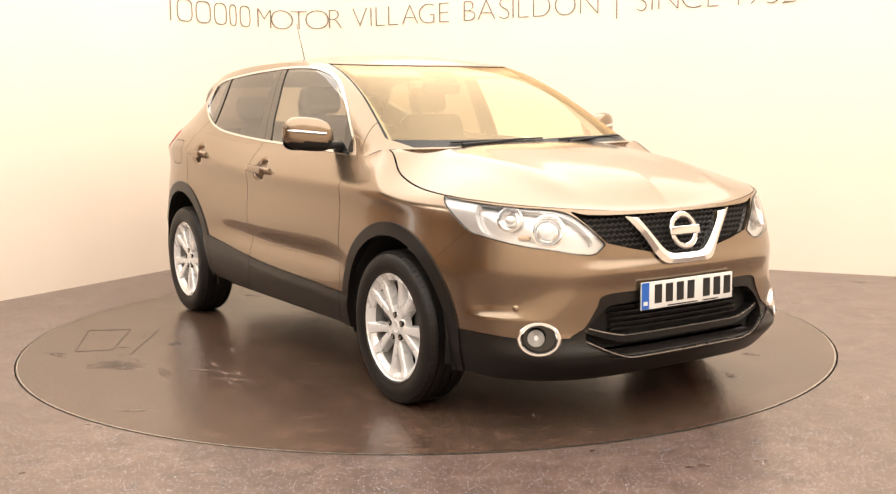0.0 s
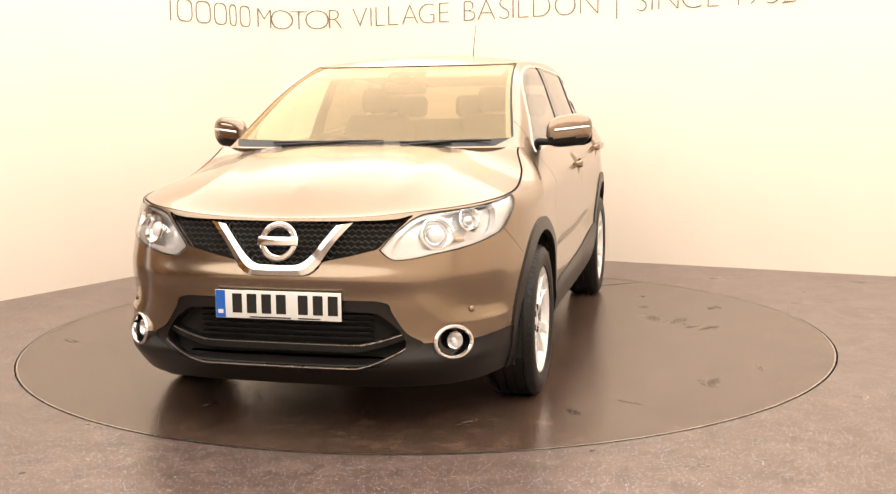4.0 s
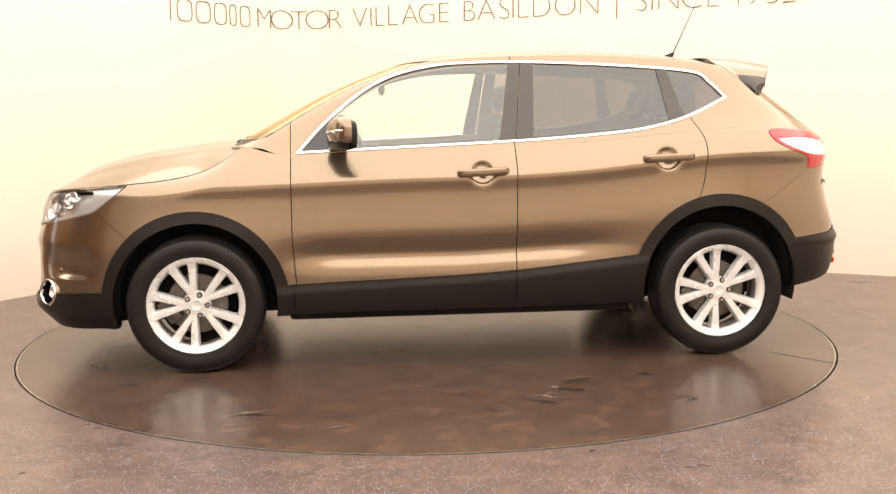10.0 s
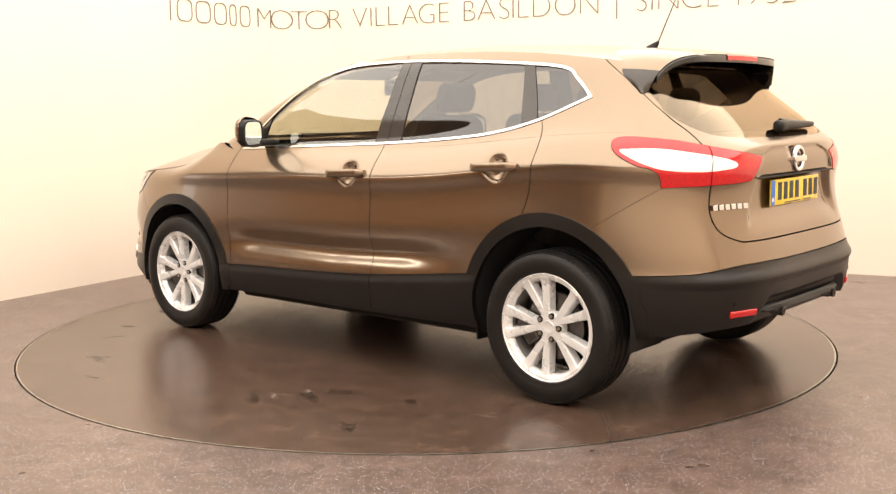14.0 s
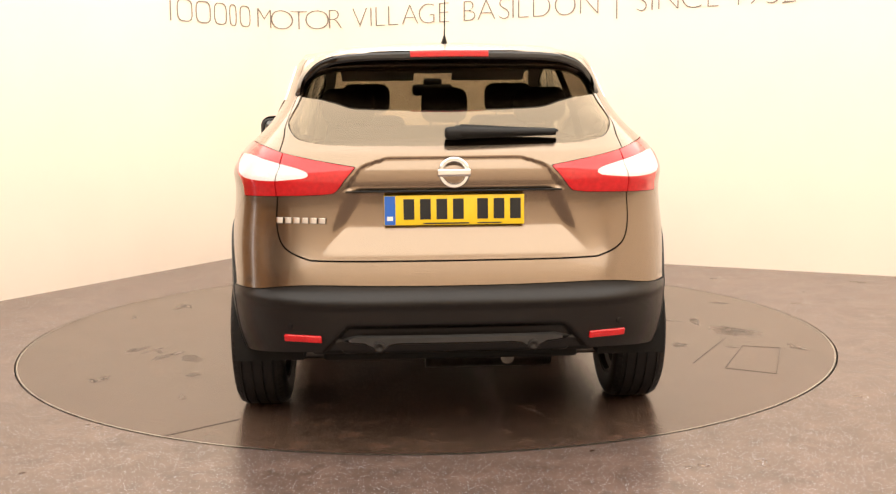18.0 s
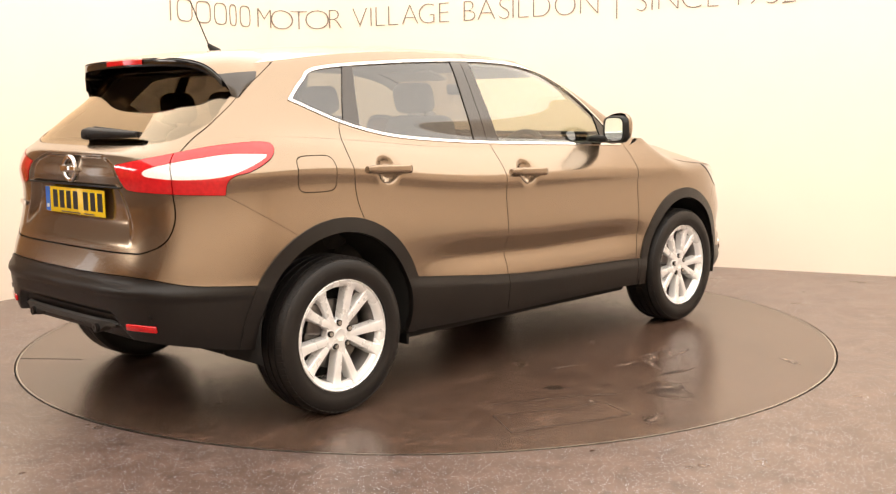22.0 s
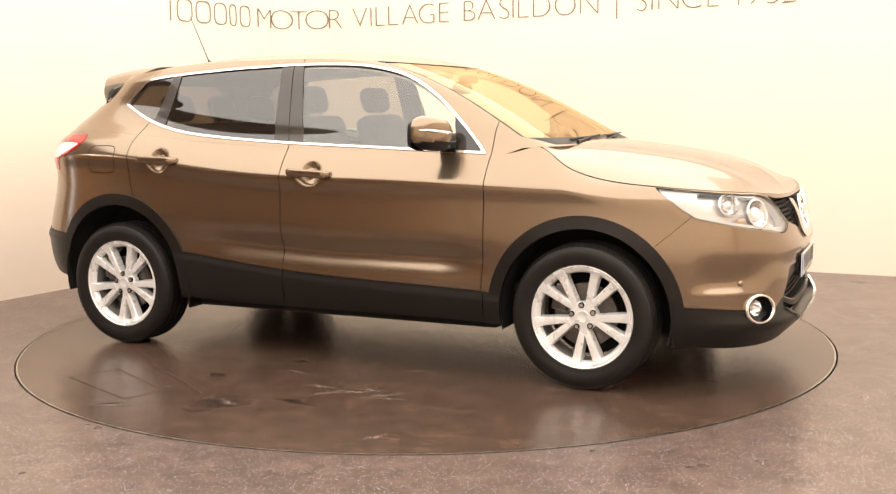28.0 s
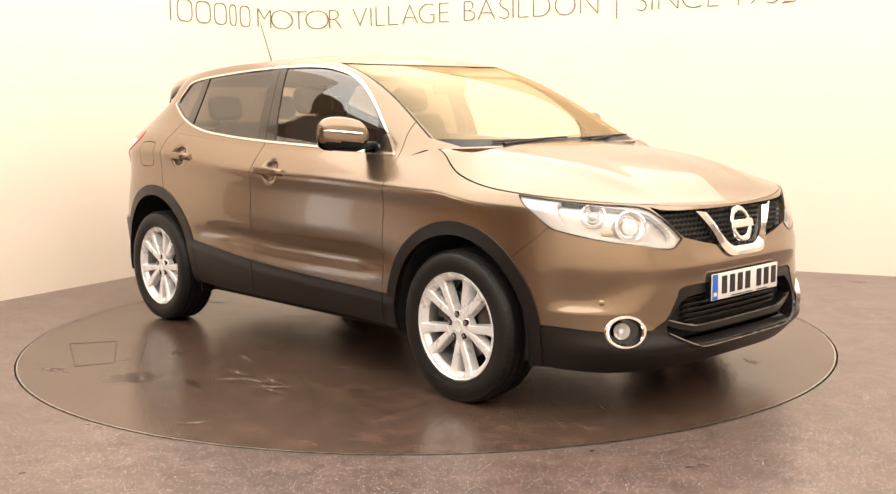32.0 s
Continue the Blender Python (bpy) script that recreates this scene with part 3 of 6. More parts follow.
def lower_points(u, s):
    uu, ss = np.meshgrid(u, s, indexing="ij")
    x0, _ = around(uu, np.full_like(uu, 0.90))
    zt, zl = top_of(uu, x0), low_x(x0)
    z = zl + (zt - zl) * ss
    x, y = around(uu, z)
    q = np.clip((z - (zt - 0.11)) / 0.11, 0, 1)
    y = y - roll_x(x) * q ** 2.5 * np.clip(y / 0.5, 0, 1)
    # hollows behind the door handles
    for cx, cz in ((-0.098, 0.963), (-1.042, 1.020)):
        d = np.hypot((x - cx) / 1.1, z - cz)
        y = y - np.where(y > 0.5, 0.032 * np.exp(-(d / 0.050) ** 4), 0)
    # scoop round the fog lamp, sill of the nose, recess of the tailgate
    nose = step(1.6, 1.95, x)
    ph = np.clip(uu, 0, 1) * math.pi / 2
    nx, ny = np.cos(ph) ** 1.45 / 1.19, np.sin(ph) ** 1.45 / 0.89
    ln = np.maximum(np.hypot(nx, ny), 1e-9)
    m = z - 0.464
    rampup = (1 - (1 - np.clip(m / 0.05, 0, 1)) ** 2) * step(-0.07, 0.09, (y - 0.70) * 0.777 + m * 0.631)
    pocket = 0.016 * rampup * step(0.20, 0.05, m) * step(1.78, 1.90, x) * (uu < 1)
    x, y = x - pocket * nx / ln, y - pocket * ny / ln
    # the sill trim swells out below its upper edge
    y = y + 0.008 * step(0.0, 0.05, sill_z(x) - z) * step(1.0, 0.9, np.abs(x)) * (y > 0.5)
    x = x + nose * 0.020 * np.exp(-((z - 0.636) / 0.040) ** 2) * np.exp(-(y / 0.52) ** 4)
    x = x + nose * 0.030 * np.exp(-((z - 0.312) / 0.048) ** 2)
    tail = step(-1.6, -1.95, x)
    inset = step(0.40 + 0.50 * (0.97 - z), 0.34 + 0.50 * (0.97 - z), y) * step(0.745, 0.86, z) * step(0.990, 0.974, z)
    x = x + tail * 0.030 * inset
    # the arched recess low in the rear bumper
    x = x + tail * 0.030 * step(0.500, 0.476, z) * step(0.45 + 0.9 * (0.45 - z), 0.42 + 0.9 * (0.45 - z), y)
    # its face draws in below the shoulder
    x = x + tail * 0.010 * step(0.575, 0.545, z)
    x = x - tail * 0.012 * np.exp(-((z - 1.118) / 0.024) ** 2) * np.exp(-(y / 0.55) ** 6)
    # the sunk panel behind the badge
    side_y = 0.41 - 0.09 * (z - 0.976) / 0.124 - 0.07 * step(1.05, 1.105, z) ** 2
    x = x + tail * 0.010 * step(side_y + 0.008, side_y - 0.008, y) * step(0.984, 0.990, z) * step(1.104, 1.097, z)
    return np.stack([x, y, z], -1)


SROW = np.linspace(0, 1, 120)
LOWER = Skin.grid(lower_points(U, SROW), U, SROW)

# greenhouse: screen, side glass, rear window
screen_x = spline([1.04, 1.10, 1.126, 1.244, 1.342, 1.426, 1.493, 1.53], [1.27, 1.165, 1.115, 0.900, 0.716, 0.530, 0.352, 0.24])
rim_x = spline([0.36, 0.1, -0.3, -0.8, -1.2, -1.45, -1.7, -1.9], [1.510, 1.533, 1.547, 1.541, 1.514, 1.481, 1.448, 1.43])
NS = 7.0
PH_S = even_angles(NS, 90)
UG = np.concatenate([PH_S / (math.pi / 2), 1 + np.linspace(0, 1, 150)[1:], 3 - PH_R[::-1][1:] / (math.pi / 2)])


def around_top(u, z):
    x, y = np.zeros_like(z), np.zeros_like(z)
    f, s, r = u <= 1, (u > 1) & (u <= 2), u > 2
    sx = screen_x(z)
    x1 = sx - 0.8
    ph = u * math.pi / 2
    xx = x1 + 0.8 * np.clip(np.cos(ph), 0, 1) ** (2 / NS)
    yy = width(xx, z) * np.clip(np.sin(ph), 0, 1) ** (2 / NS)
    x[f], y[f] = xx[f], yy[f]
    xs = x1 + (-1.0 - x1) * (u - 1)
    x[s], y[s] = xs[s], width(xs, z)[s]
    ph = (3 - u) * math.pi / 2
    xx = -1.0 + (tail_x(z) + 1.0) * np.clip(np.cos(ph), 0, 1) ** (2 / tail_power(z))
    yy = width(xx, z) * np.clip(np.sin(ph), 0, 1) ** (2 / tail_power(z))
    x[r], y[r] = xx[r], yy[r]
    return x, y


def upper_points(u, s):
    uu, ss = np.meshgrid(u, s, indexing="ij")
    x0, y0 = around_top(uu, np.full_like(uu, 1.09))
    x1, y1 = around_top(uu, np.full_like(uu, 1.50))
    zb = top_x(np.minimum(x0, 1.0))
    zb = np.where(uu < 1, 1.098 + (zb - 1.098) * step(0.55, 1.0, uu), zb)
    zb = zb - 0.003 * (uu > 0.9)
    z = zb + (rim_x(x1) - zb) * ss
    x, y = around_top(uu, z)
    y = y - 0.0004 * (uu > 0.9)
    q = np.clip((ss - 0.82) / 0.18, 0, 1)
    y = y - 0.016 * q ** 2 * np.clip(y / 0.4, 0, 1)
    return np.stack([x, y, z], -1)


GROW = np.linspace(0, 1, 60)
UP = upper_points(UG, GROW)
UPPER = Skin.grid(UP, UG, 1 + GROW)

# roof: shrinks from the rim to a spine
spine_z = spline([0.5, 0.3, 0.1, -0.1, -0.4, -0.8, -1.2, -1.5, -1.8], [1.465, 1.525, 1.564, 1.584, 1.595, 1.590, 1.566, 1.532, 1.490])


def crown(edge, sx, zf, rows, power):
    """A cap that rises from an edge curve to a line on the middle plane."""
    r = rows[None, :, None]
    mid = np.stack([sx, np.zeros_like(sx)], -1)
    xy = edge[:, None, :2] * (1 - r) + mid[:, None, :] * r
    z0 = edge[:, None, 2]
    k = (1 - rows[None, :]) ** power
    z = z0 * k + zf(xy[:, :, 0]) * (1 - k)
    return np.concatenate([xy, z[:, :, None]], -1)


ROOF_EDGE = UP[:, -1, :]
RR = np.linspace(0, 1, 46) ** 1.3
ROOF = Skin.grid(crown(ROOF_EDGE, ROOF_EDGE[:, 0] * 0.80 - 0.10, spine_z, RR, 2.3), UG, 2 + RR)

# bonnet
HOOD_U = U[(U < 0.9999)]
he = lower_points(HOOD_U, np.array([1.0]))[:, 0, :]
keep = he[:, 0] > 1.075
HOOD_U, he = HOOD_U[keep], he[keep]
hood_z = spline([2.13, 2.04, 1.9, 1.8, 1.65, 1.5, 1.25, 1.10, 1.0], [0.862, 0.932, 0.995, 1.024, 1.057, 1.080, 1.109, 1.116, 1.118])
hk = (2.13 - he[:, 0]) / (2.13 - he[-1, 0])
arc = np.concatenate([[0], np.cumsum(np.linalg.norm(np.diff(he[:, :2], axis=0), axis=1))])
arc /= arc[-1]
hood_spine = 1.93 + (1.14 - 1.93) * (0.65 * arc + 0.35 * hk)
RH = np.linspace(0, 1, 60) ** 1.25
hood_pts = crown(he, hood_spine, hood_z, RH, 2.6)
hx, hy = hood_pts[:, :, 0], hood_pts[:, :, 1]
hood_pts[:, :, 2] += 0.010 * np.exp(-((hy - 0.50 + 0.10 * (hx - 1.2)) / 0.075) ** 2) * step(1.12, 1.35, hx) * step(2.06, 1.85, hx) * (1 - (1 - RH[None, :]) ** 6)
HOOD = Skin.grid(hood_pts, HOOD_U, 3 + RH)


# ---- the car ----
car = new("car")
tagged(car, "bronze metallic five-door crossover car with silver alloy wheels", "car")

BODY = LOWER.plus(UPPER)
ARC_U = np.linspace(0, 3, 1500)
_ax, _ay = around(ARC_U, np.full_like(ARC_U, 0.95))
ARC_L = np.concatenate([[0], np.cumsum(np.hypot(np.diff(_ax), np.diff(_ay)))])


def girth(u):
    """Metres round the body from the middle of the nose."""
    return np.interp(u, ARC_U, ARC_L)


def wrap(points, **k):
    p = np.array(points, float)
    return loop(np.stack([girth(p[:, 0]), p[:, 1]], 1), **k)


def xyz(sk):
    return sk.v[:, 0], sk.v[:, 1], sk.v[:, 2]


def low(sk):
    return np.where(sk.uv[:, 1] <= 1.0 + 1e-9, 1.0, -1.0)


def both_sides(sk, name, mat, label="", depth=0.0, parent=None):
    """The same panel on the left and on the right."""
    a = sk.object(name, mat, parent or car, label, depth)
    b = sk.mirrored().object(name, mat, parent or car, label, depth)
    return a, b


def on_skin(u, z, out=0.0):
    """A place on the lower skin at girth coordinate u and height z, with its outward normal."""
    zt = float(top_of(np.array(u), around(np.array([[u]]), np.array([[0.9]]))[0][0, 0]))
    x0 = around(np.array([[u]]), np.array([[0.9]]))[0][0, 0]
    zl = float(low_x(x0))
    s = (z - zl) / (zt - zl)
    e = 0.004
    p = lower_points(np.array([u - e, u, u + e]), np.array([s - e, s, s + e]))
    n = np.cross(p[2, 1] - p[0, 1], p[1, 2] - p[1, 0])
    n /= np.linalg.norm(n)
    c = Vector(p[1, 1])
    n = Vector(n)
    if n.dot(Vector((c.x, c.y, 0))) < 0:
        n = -n
    return c + n * out, n


def seat_on(u, z, out=0.0, side=1):
    """A frame on the skin: its Z points outwards and its Y upwards."""
    c, n = on_skin(u, z, out)
    c, n = Vector((c.x, side * c.y, c.z)), Vector((n.x, side * n.y, n.z))
    yy = (Vector((0, 0, 1)) - n * n.z).normalized()
    xx = yy.cross(n)
    return Matrix(((xx.x, yy.x, n.x, c.x), (xx.y, yy.y, n.y, c.y), (xx.z, yy.z, n.z, c.z), (0, 0, 0, 1)))


G = 0.0022
rest = BODY
# wheel openings and their trims
ARCH = ((WHEEL_X, 0.345, 0.396, 0.455), (-WHEEL_X, 0.374, 0.402, 0.463))
for wx, wz, r_in, r_out in ARCH:
    x, y, z = xyz(rest)
    d = np.hypot(x - wx, z - wz)
    rest = rest.clip(np.where(y > 0.5, d - r_in, 1.0))
    x, y, z = xyz(rest)
    d = np.hypot(x - wx, z - wz)
    trim, rest = rest.cut(np.where(y > 0.5, r_out - d, -1.0))
    if wx < 0:
        trim = trim.clip(np.maximum(trim.v[:, 2] - 0.325, trim.v[:, 0] - wx))
    both_sides(trim.moved(0.007), "arch_trim", CLAD, "grained black wheel-arch trim", 0.03)

# side windows
DLO = loop([(0.826, 1.064), (0.693, 1.206), (0.523, 1.349), (0.345, 1.447), (0.14, 1.499), (-0.064, 1.516), (-0.356, 1.518), (-0.79, 1.500),
            (-1.225, 1.464), (-1.33, 1.405), (-1.415, 1.322), (-1.19, 1.224), (-0.95, 1.163), (-0.66, 1.132), (-0.28, 1.108), (0.22, 1.088)],
           sharp=(0, 10))
x, y, z = xyz(rest)
dlo, rest = rest.cut(np.where((y > 0.4) & (x < 0.95), inside(DLO, x, z), -1.0))
x, y, z = xyz(dlo)
chrome, dlo = dlo.cut(0.0110 - inside(DLO, x, z))
both_sides(chrome.moved(0.004), "window_trim", CHROME, "bright chrome strip round the side windows", 0.012)


def slant(sk, xa, za, xb, zb):
    """Positive ahead of the line through two side-view points."""
    x, _, z = xyz(sk)
    return x - (xa + (xb - xa) * (z - za) / (zb - za))


sail, dlo = dlo.cut(slant(dlo, 0.665, 1.085, 0.640, 1.22))
fglass, dlo = dlo.cut(slant(dlo, -0.262, 1.488, -0.197, 1.12))
pillar, dlo = dlo.cut(slant(dlo, -0.392, 1.484, -0.371, 1.13))
rglass, dlo = dlo.cut(slant(dlo, -1.040, 1.458, -1.085, 1.21))
rpost, qglass = dlo.cut(slant(dlo, -1.098, 1.45, -1.160, 1.255))
both_sides(sail, "mirror_sail", GLOSSB, "black mirror mounting panel", 0.01)
bpl, bpr = pillar.cut(slant(pillar, -0.322, 1.484, -0.281, 1.12), 0.002)
both_sides(bpl, "door_pillar", PILLAR, "gloss black door pillar", 0.01)
both_sides(bpr, "door_pillar", PILLAR, "gloss black door pillar", 0.01)
both_sides(rpost, "door_pillar", PILLAR, "gloss black door pillar", 0.01)
for sk, mat, lab in ((fglass, GLASS, "clear front side window"), (rglass, TINT, "dark tinted rear side window"), (qglass, TINT, "dark tinted quarter window")):
    both_sides(sk.moved(-0.005), "side_window", mat, lab)

# windscreen, with its black edge
x, y, z = xyz(rest)
scr = np.where((rest.uv[:, 1] > 1) & (rest.uv[:, 0] < 0.9), np.minimum(0.722 - (z - 1.10) * 0.345, 0.635 + (z - 1.10) * 1.6) - y, -1.0)
screen, rest = rest.cut(scr)
x, y, z = xyz(screen)
edge, screen = screen.cut(0.714 - (z - 1.10) * 0.345 - y)
x, y, z = xyz(edge)
band, glass = edge.cut(np.minimum(1.128 - z + 0.02 * np.abs(y), 1.0))
band.moved(-0.003).both().object("screen_edge", BLACK, car, "black windscreen border")
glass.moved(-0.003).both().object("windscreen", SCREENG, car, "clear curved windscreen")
both_sides(screen.moved(-0.003), "screen_seal", BLACK, "black windscreen seal")

# rear window
def u_at(x, z):
    """The girth coordinate of a place on the tail that lies x metres back at height z."""
    r = (x + 1.0) / (float(tail_x(z)) + 1.0)
    return 3 - math.acos(min(1.0, max(0.0, r)) ** (float(tail_power(np.array(z))) / 2)) / (math.pi / 2)


def tail_line(points):
    return [(u_at(x, z), z) for x, z in points]


RW = wrap([(3.0, 1.143)] + tail_line([(-1.965, 1.148), (-1.935, 1.157), (-1.884, 1.176), (-1.785, 1.226), (-1.734, 1.258), (-1.685, 1.300), (-1.625, 1.352), (-1.585, 1.395), (-1.575, 1.43)]) + [(2.75, 1.452), (3.0, 1.455), (3.3, 1.455), (3.3, 1.143)])
RW[:, 0] = np.where(RW[:, 0] > girth(3.0) - 1e-6, girth(3.0) + 0.3, RW[:, 0])
a = girth(rest.uv[:, 0])
rw, rest = rest.cut(np.where((rest.uv[:, 0] > 2.1), inside(RW, a, rest.v[:, 2]), -1.0), 0.0015)
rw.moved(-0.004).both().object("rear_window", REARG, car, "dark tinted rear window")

# tail lamps
TL = wrap([(2.203, 1.150), (2.262, 1.158), (2.371, 1.152), (2.501, 1.140), (2.646, 1.118), (2.859, 1.079), (2.895, 1.070), (2.856, 0.985), (2.82, 0.970), (2.698, 0.964),
           (2.408, 0.955), (2.397, 1.005), (2.362, 1.030), (2.309, 1.043), (2.237, 1.082), (2.206, 1.115)], n=8, sharp=(6, 10))
TW = wrap([(2.226, 1.107), (2.30, 1.116), (2.40, 1.115), (2.50, 1.104), (2.644, 1.084), (2.755, 1.058), (2.765, 1.030), (2.70, 1.020), (2.58, 1.014), (2.41, 1.024), (2.30, 1.060)], n=8)
a = girth(rest.uv[:, 0])
lamp, rest = rest.cut(np.where(rest.uv[:, 0] > 2.05, inside(TL, a, rest.v[:, 2]), -1.0), 0.0015)
white, red = lamp.cut(inside(TW, girth(lamp.uv[:, 0]), lamp.v[:, 2]) - 0.004)
gate_u = girth(2.634)
for skm in (lambda s: s, lambda s: s.mirrored()):
    for k in (1, -1):
        r_, w_ = [q.clip(k * (gate_u - girth(q.uv[:, 0])) - 0.0025) for q in (red, white)]
        tl = skm(r_.moved(0.003)).object("tail_lamp", RED, car, "red tail lamp with a clear insert", 0.02)
        skm(w_.moved(0.001)).object("clear_lens", WLENS, tl, "clear ribbed lens", 0.004)

# front openings: lower intake, grille, headlamps
INTAKE = loop([(-0.3, 0.552), (0.29, 0.556), (0.425, 0.547), (0.452, 0.507), (0.503, 0.432), (0.565, 0.384), (0.45, 0.330), (0.328, 0.295), (-0.3, 0.281)], sharp=(0, 8))
x, y, z = xyz(rest)
intake, rest = rest.cut(np.where((x > 1.5) & (low(rest) > 0), inside(INTAKE, y, z), -1.0))
GRILLE = loop([(-0.3, 0.850), (0.371, 0.858), (0.517, 0.878), (0.392, 0.751), (0.287, 0.725), (0.176, 0.700), (0.125, 0.668), (-0.3, 0.657)], sharp=(0, 2, 3, 7))
HEAD = wrap([(0.745, 0.926), (0.64, 0.913), (0.517, 0.900), (0.435, 0.893), (0.285, 0.876), (0.205, 0.815), (0.155, 0.748), (0.19, 0.712), (0.25, 0.714), (0.331, 0.730), (0.46, 0.750), (0.60, 0.782), (0.65, 0.802), (0.713, 0.873)],
            n=8, sharp=(0, 6))
x, y, z = xyz(rest)
head, rest = rest.cut(np.where((x > 1.4) & (low(rest) > 0), inside(HEAD, girth(rest.uv[:, 0]), z), -1.0), 0.0015)
x, y, z = xyz(rest)
grille, rest = rest.cut(np.where((x > 1.5) & (low(rest) > 0), inside(GRILLE, y, z), -1.0))

# holes for the fog lamps
FOG_U, FOG_Z = 0.395, 0.388
fog_seat = seat_on(FOG_U, FOG_Z)
off = rest.v - np.array(fog_seat.translation)
fx, fy, fz = [off @ np.array(fog_seat.to_3x3().col[k]) for k in range(3)]
rest = rest.clip(np.where((np.abs(fz) < 0.08) & (low(rest) > 0), np.hypot(fx / 1.28, fy) - 0.055, 1.0))

# black lower lip at the front, dark bumper at the rear, sill trims
x, y, z = xyz(rest)
lip, rest = rest.cut(np.where((x > 1.45) & (low(rest) > 0), 0.390 + 0.014 * step(0.72, 0.86, y) - z, -1.0), 0.001)
bline = spline([2.0, 2.222, 2.405, 2.528, 2.62, 2.707, 3.0], [0.588, 0.595, 0.606, 0.613, 0.624, 0.634, 0.634])
dark, rest = rest.cut(np.where((rest.v[:, 0] < -1.45) & (low(rest) > 0), bline(rest.uv[:, 0]) - rest.v[:, 2], -1.0), 0.002)
x, y, z = xyz(rest)
sill, rest = rest.cut(np.where((np.abs(x) < 1.2) & (low(rest) > 0), sill_z(x) - z, -1.0), 0.001)
lip.both().object("front_lip", CLAD, car, "dark grained lower front lip", 0.02)
dark.moved(0.004).both().object("rear_bumper_trim", CLAD, car, "dark grained rear bumper", 0.02)
sx, sy, sz = xyz(sill)
under, sill = sill.cut(0.300 - sz)
both_sides(under, "sill", CLAD, "black sill under the doors", 0.02)
s1, s2 = sill.cut(sill.v[:, 0] - 0.845, G)
s2, s3 = s2.cut(s2.v[:, 0] + 0.263, G)
for sk in (s1, s2, s3):
    both_sides(sk.moved(0.006), "door_trim", CLAD, "grained black lower door trim", 0.012)

# tailgate
HATCH = wrap(tail_line([(-1.36, 1.56), (-1.473, 1.446), (-1.59, 1.357), (-1.671, 1.295), (-1.77, 1.228), (-1.875, 1.158)]) + [(2.632, 1.054), (2.636, 0.968), (2.634, 0.86), (2.671, 0.777), (2.756, 0.735), (2.836, 0.726), (3.0, 0.724)], n=8, sharp=(0, 12))
HATCH = np.concatenate([HATCH[:12 * 8 + 1], np.array([(girth(3.0) + 0.4, 0.724), (girth(3.0) + 0.4, 1.56)])])
hatch, rest = rest.cut(np.where(rest.uv[:, 0] > 2.05, inside(HATCH, girth(rest.uv[:, 0]), rest.v[:, 2]), -1.0), 0.0032)
tailgate = hatch.both().object("tailgate", PAINT, car, depth=0.02)

# doors, wing, bumpers, flank
x, y, z = xyz(rest)
fdoor, rest = rest.cut(np.where((x < 0.95) & (y > 0.3), np.minimum(0.848 - 0.02 * step(0.7, 0.3, z) - x, x + 0.268 + 0.012 * (z - 0.74)), -1.0), G)
rear_edge = spline([0.5, 0.82, 0.876, 1.0, 1.127, 1.225, 1.3], [-1.10, -1.200, -1.221, -1.240, -1.241, -1.195, -1.15])
x, y, z = xyz(rest)
rdoor, rest = rest.cut(np.where((x < 0.0) & (y > 0.3) & (z < 1.30), np.minimum(-0.268 - 0.012 * (z - 0.74) - x, x - rear_edge(z)), -1.0), G)
fd = both_sides(fdoor, "front_door", PAINT, depth=0.02)
rd = both_sides(rdoor, "rear_door", PAINT, depth=0.02)
x, y, z = xyz(rest)
nose, rest = rest.cut(np.where((x > 1.3) & (z < 0.95) & (low(rest) > 0), np.maximum(x - (1.637 + (z - 0.662) * 1.136), x - 1.86), -1.0), 0.0015)
nose.both().object("front_bumper", PAINT, car, depth=0.02)
x, y, z = xyz(rest)
tailb, rest = rest.cut(np.where((x < -1.3) & (z < 0.98) & (low(rest) > 0), (-1.546 - 1.59 * (z - 0.783)) - x, -1.0), 0.0015)
tailb.both().object("rear_bumper", PAINT, car, depth=0.02)
x, y, z = xyz(rest)
wing, rest = rest.cut(np.where((x > 0.5) & (low(rest) > 0), x - 0.853, -1.0))
both_sides(wing, "front_wing", PAINT, depth=0.02)
FUEL = loop([(-1.33, 1.095), (-1.515, 1.098), (-1.535, 0.952), (-1.345, 0.945)], n=10)
c = FUEL.mean(0)
dx, dz = (FUEL - c).T
k = (np.abs(dx / 0.095) ** 5 + np.abs(dz / 0.074) ** 5) ** (-0.2)
FUEL = c + np.stack([dx * k, dz * k], 1)
x, y, z = xyz(rest)
flap, rflank = rest.cut(np.where((x < -1.0) & (z < 1.2), inside(FUEL, x, z), -1.0), 0.0018)
rest.object("body_side", PAINT, car, depth=0.02)
rflank.mirrored().object("body_side", PAINT, car, depth=0.02)
flap.mirrored().object("fuel_flap", PAINT, car, depth=0.01)

# roof and bonnet
x, y, z = xyz(ROOF)
cap = ROOF
front_cap, back_cap = cap.cut(cap.v[:, 0] + 1.415 + 0.05 * cap.v[:, 1] ** 2, 0.002)
front_cap.both().object("roof", PAINT, car)
back_cap.both().object("tailgate_top", PAINT, tailgate)
HOOD.clip(HOOD.uv[:, 1] - 3.011).both().object("bonnet", PAINT, car, depth=0.015)
HOOD.clip(np.minimum(3.2 - HOOD.uv[:, 1], HOOD.v[:, 0] - 1.19)).moved(-0.014).both().object("bonnet_gutter", GAP, car, "dark bonnet gutter")

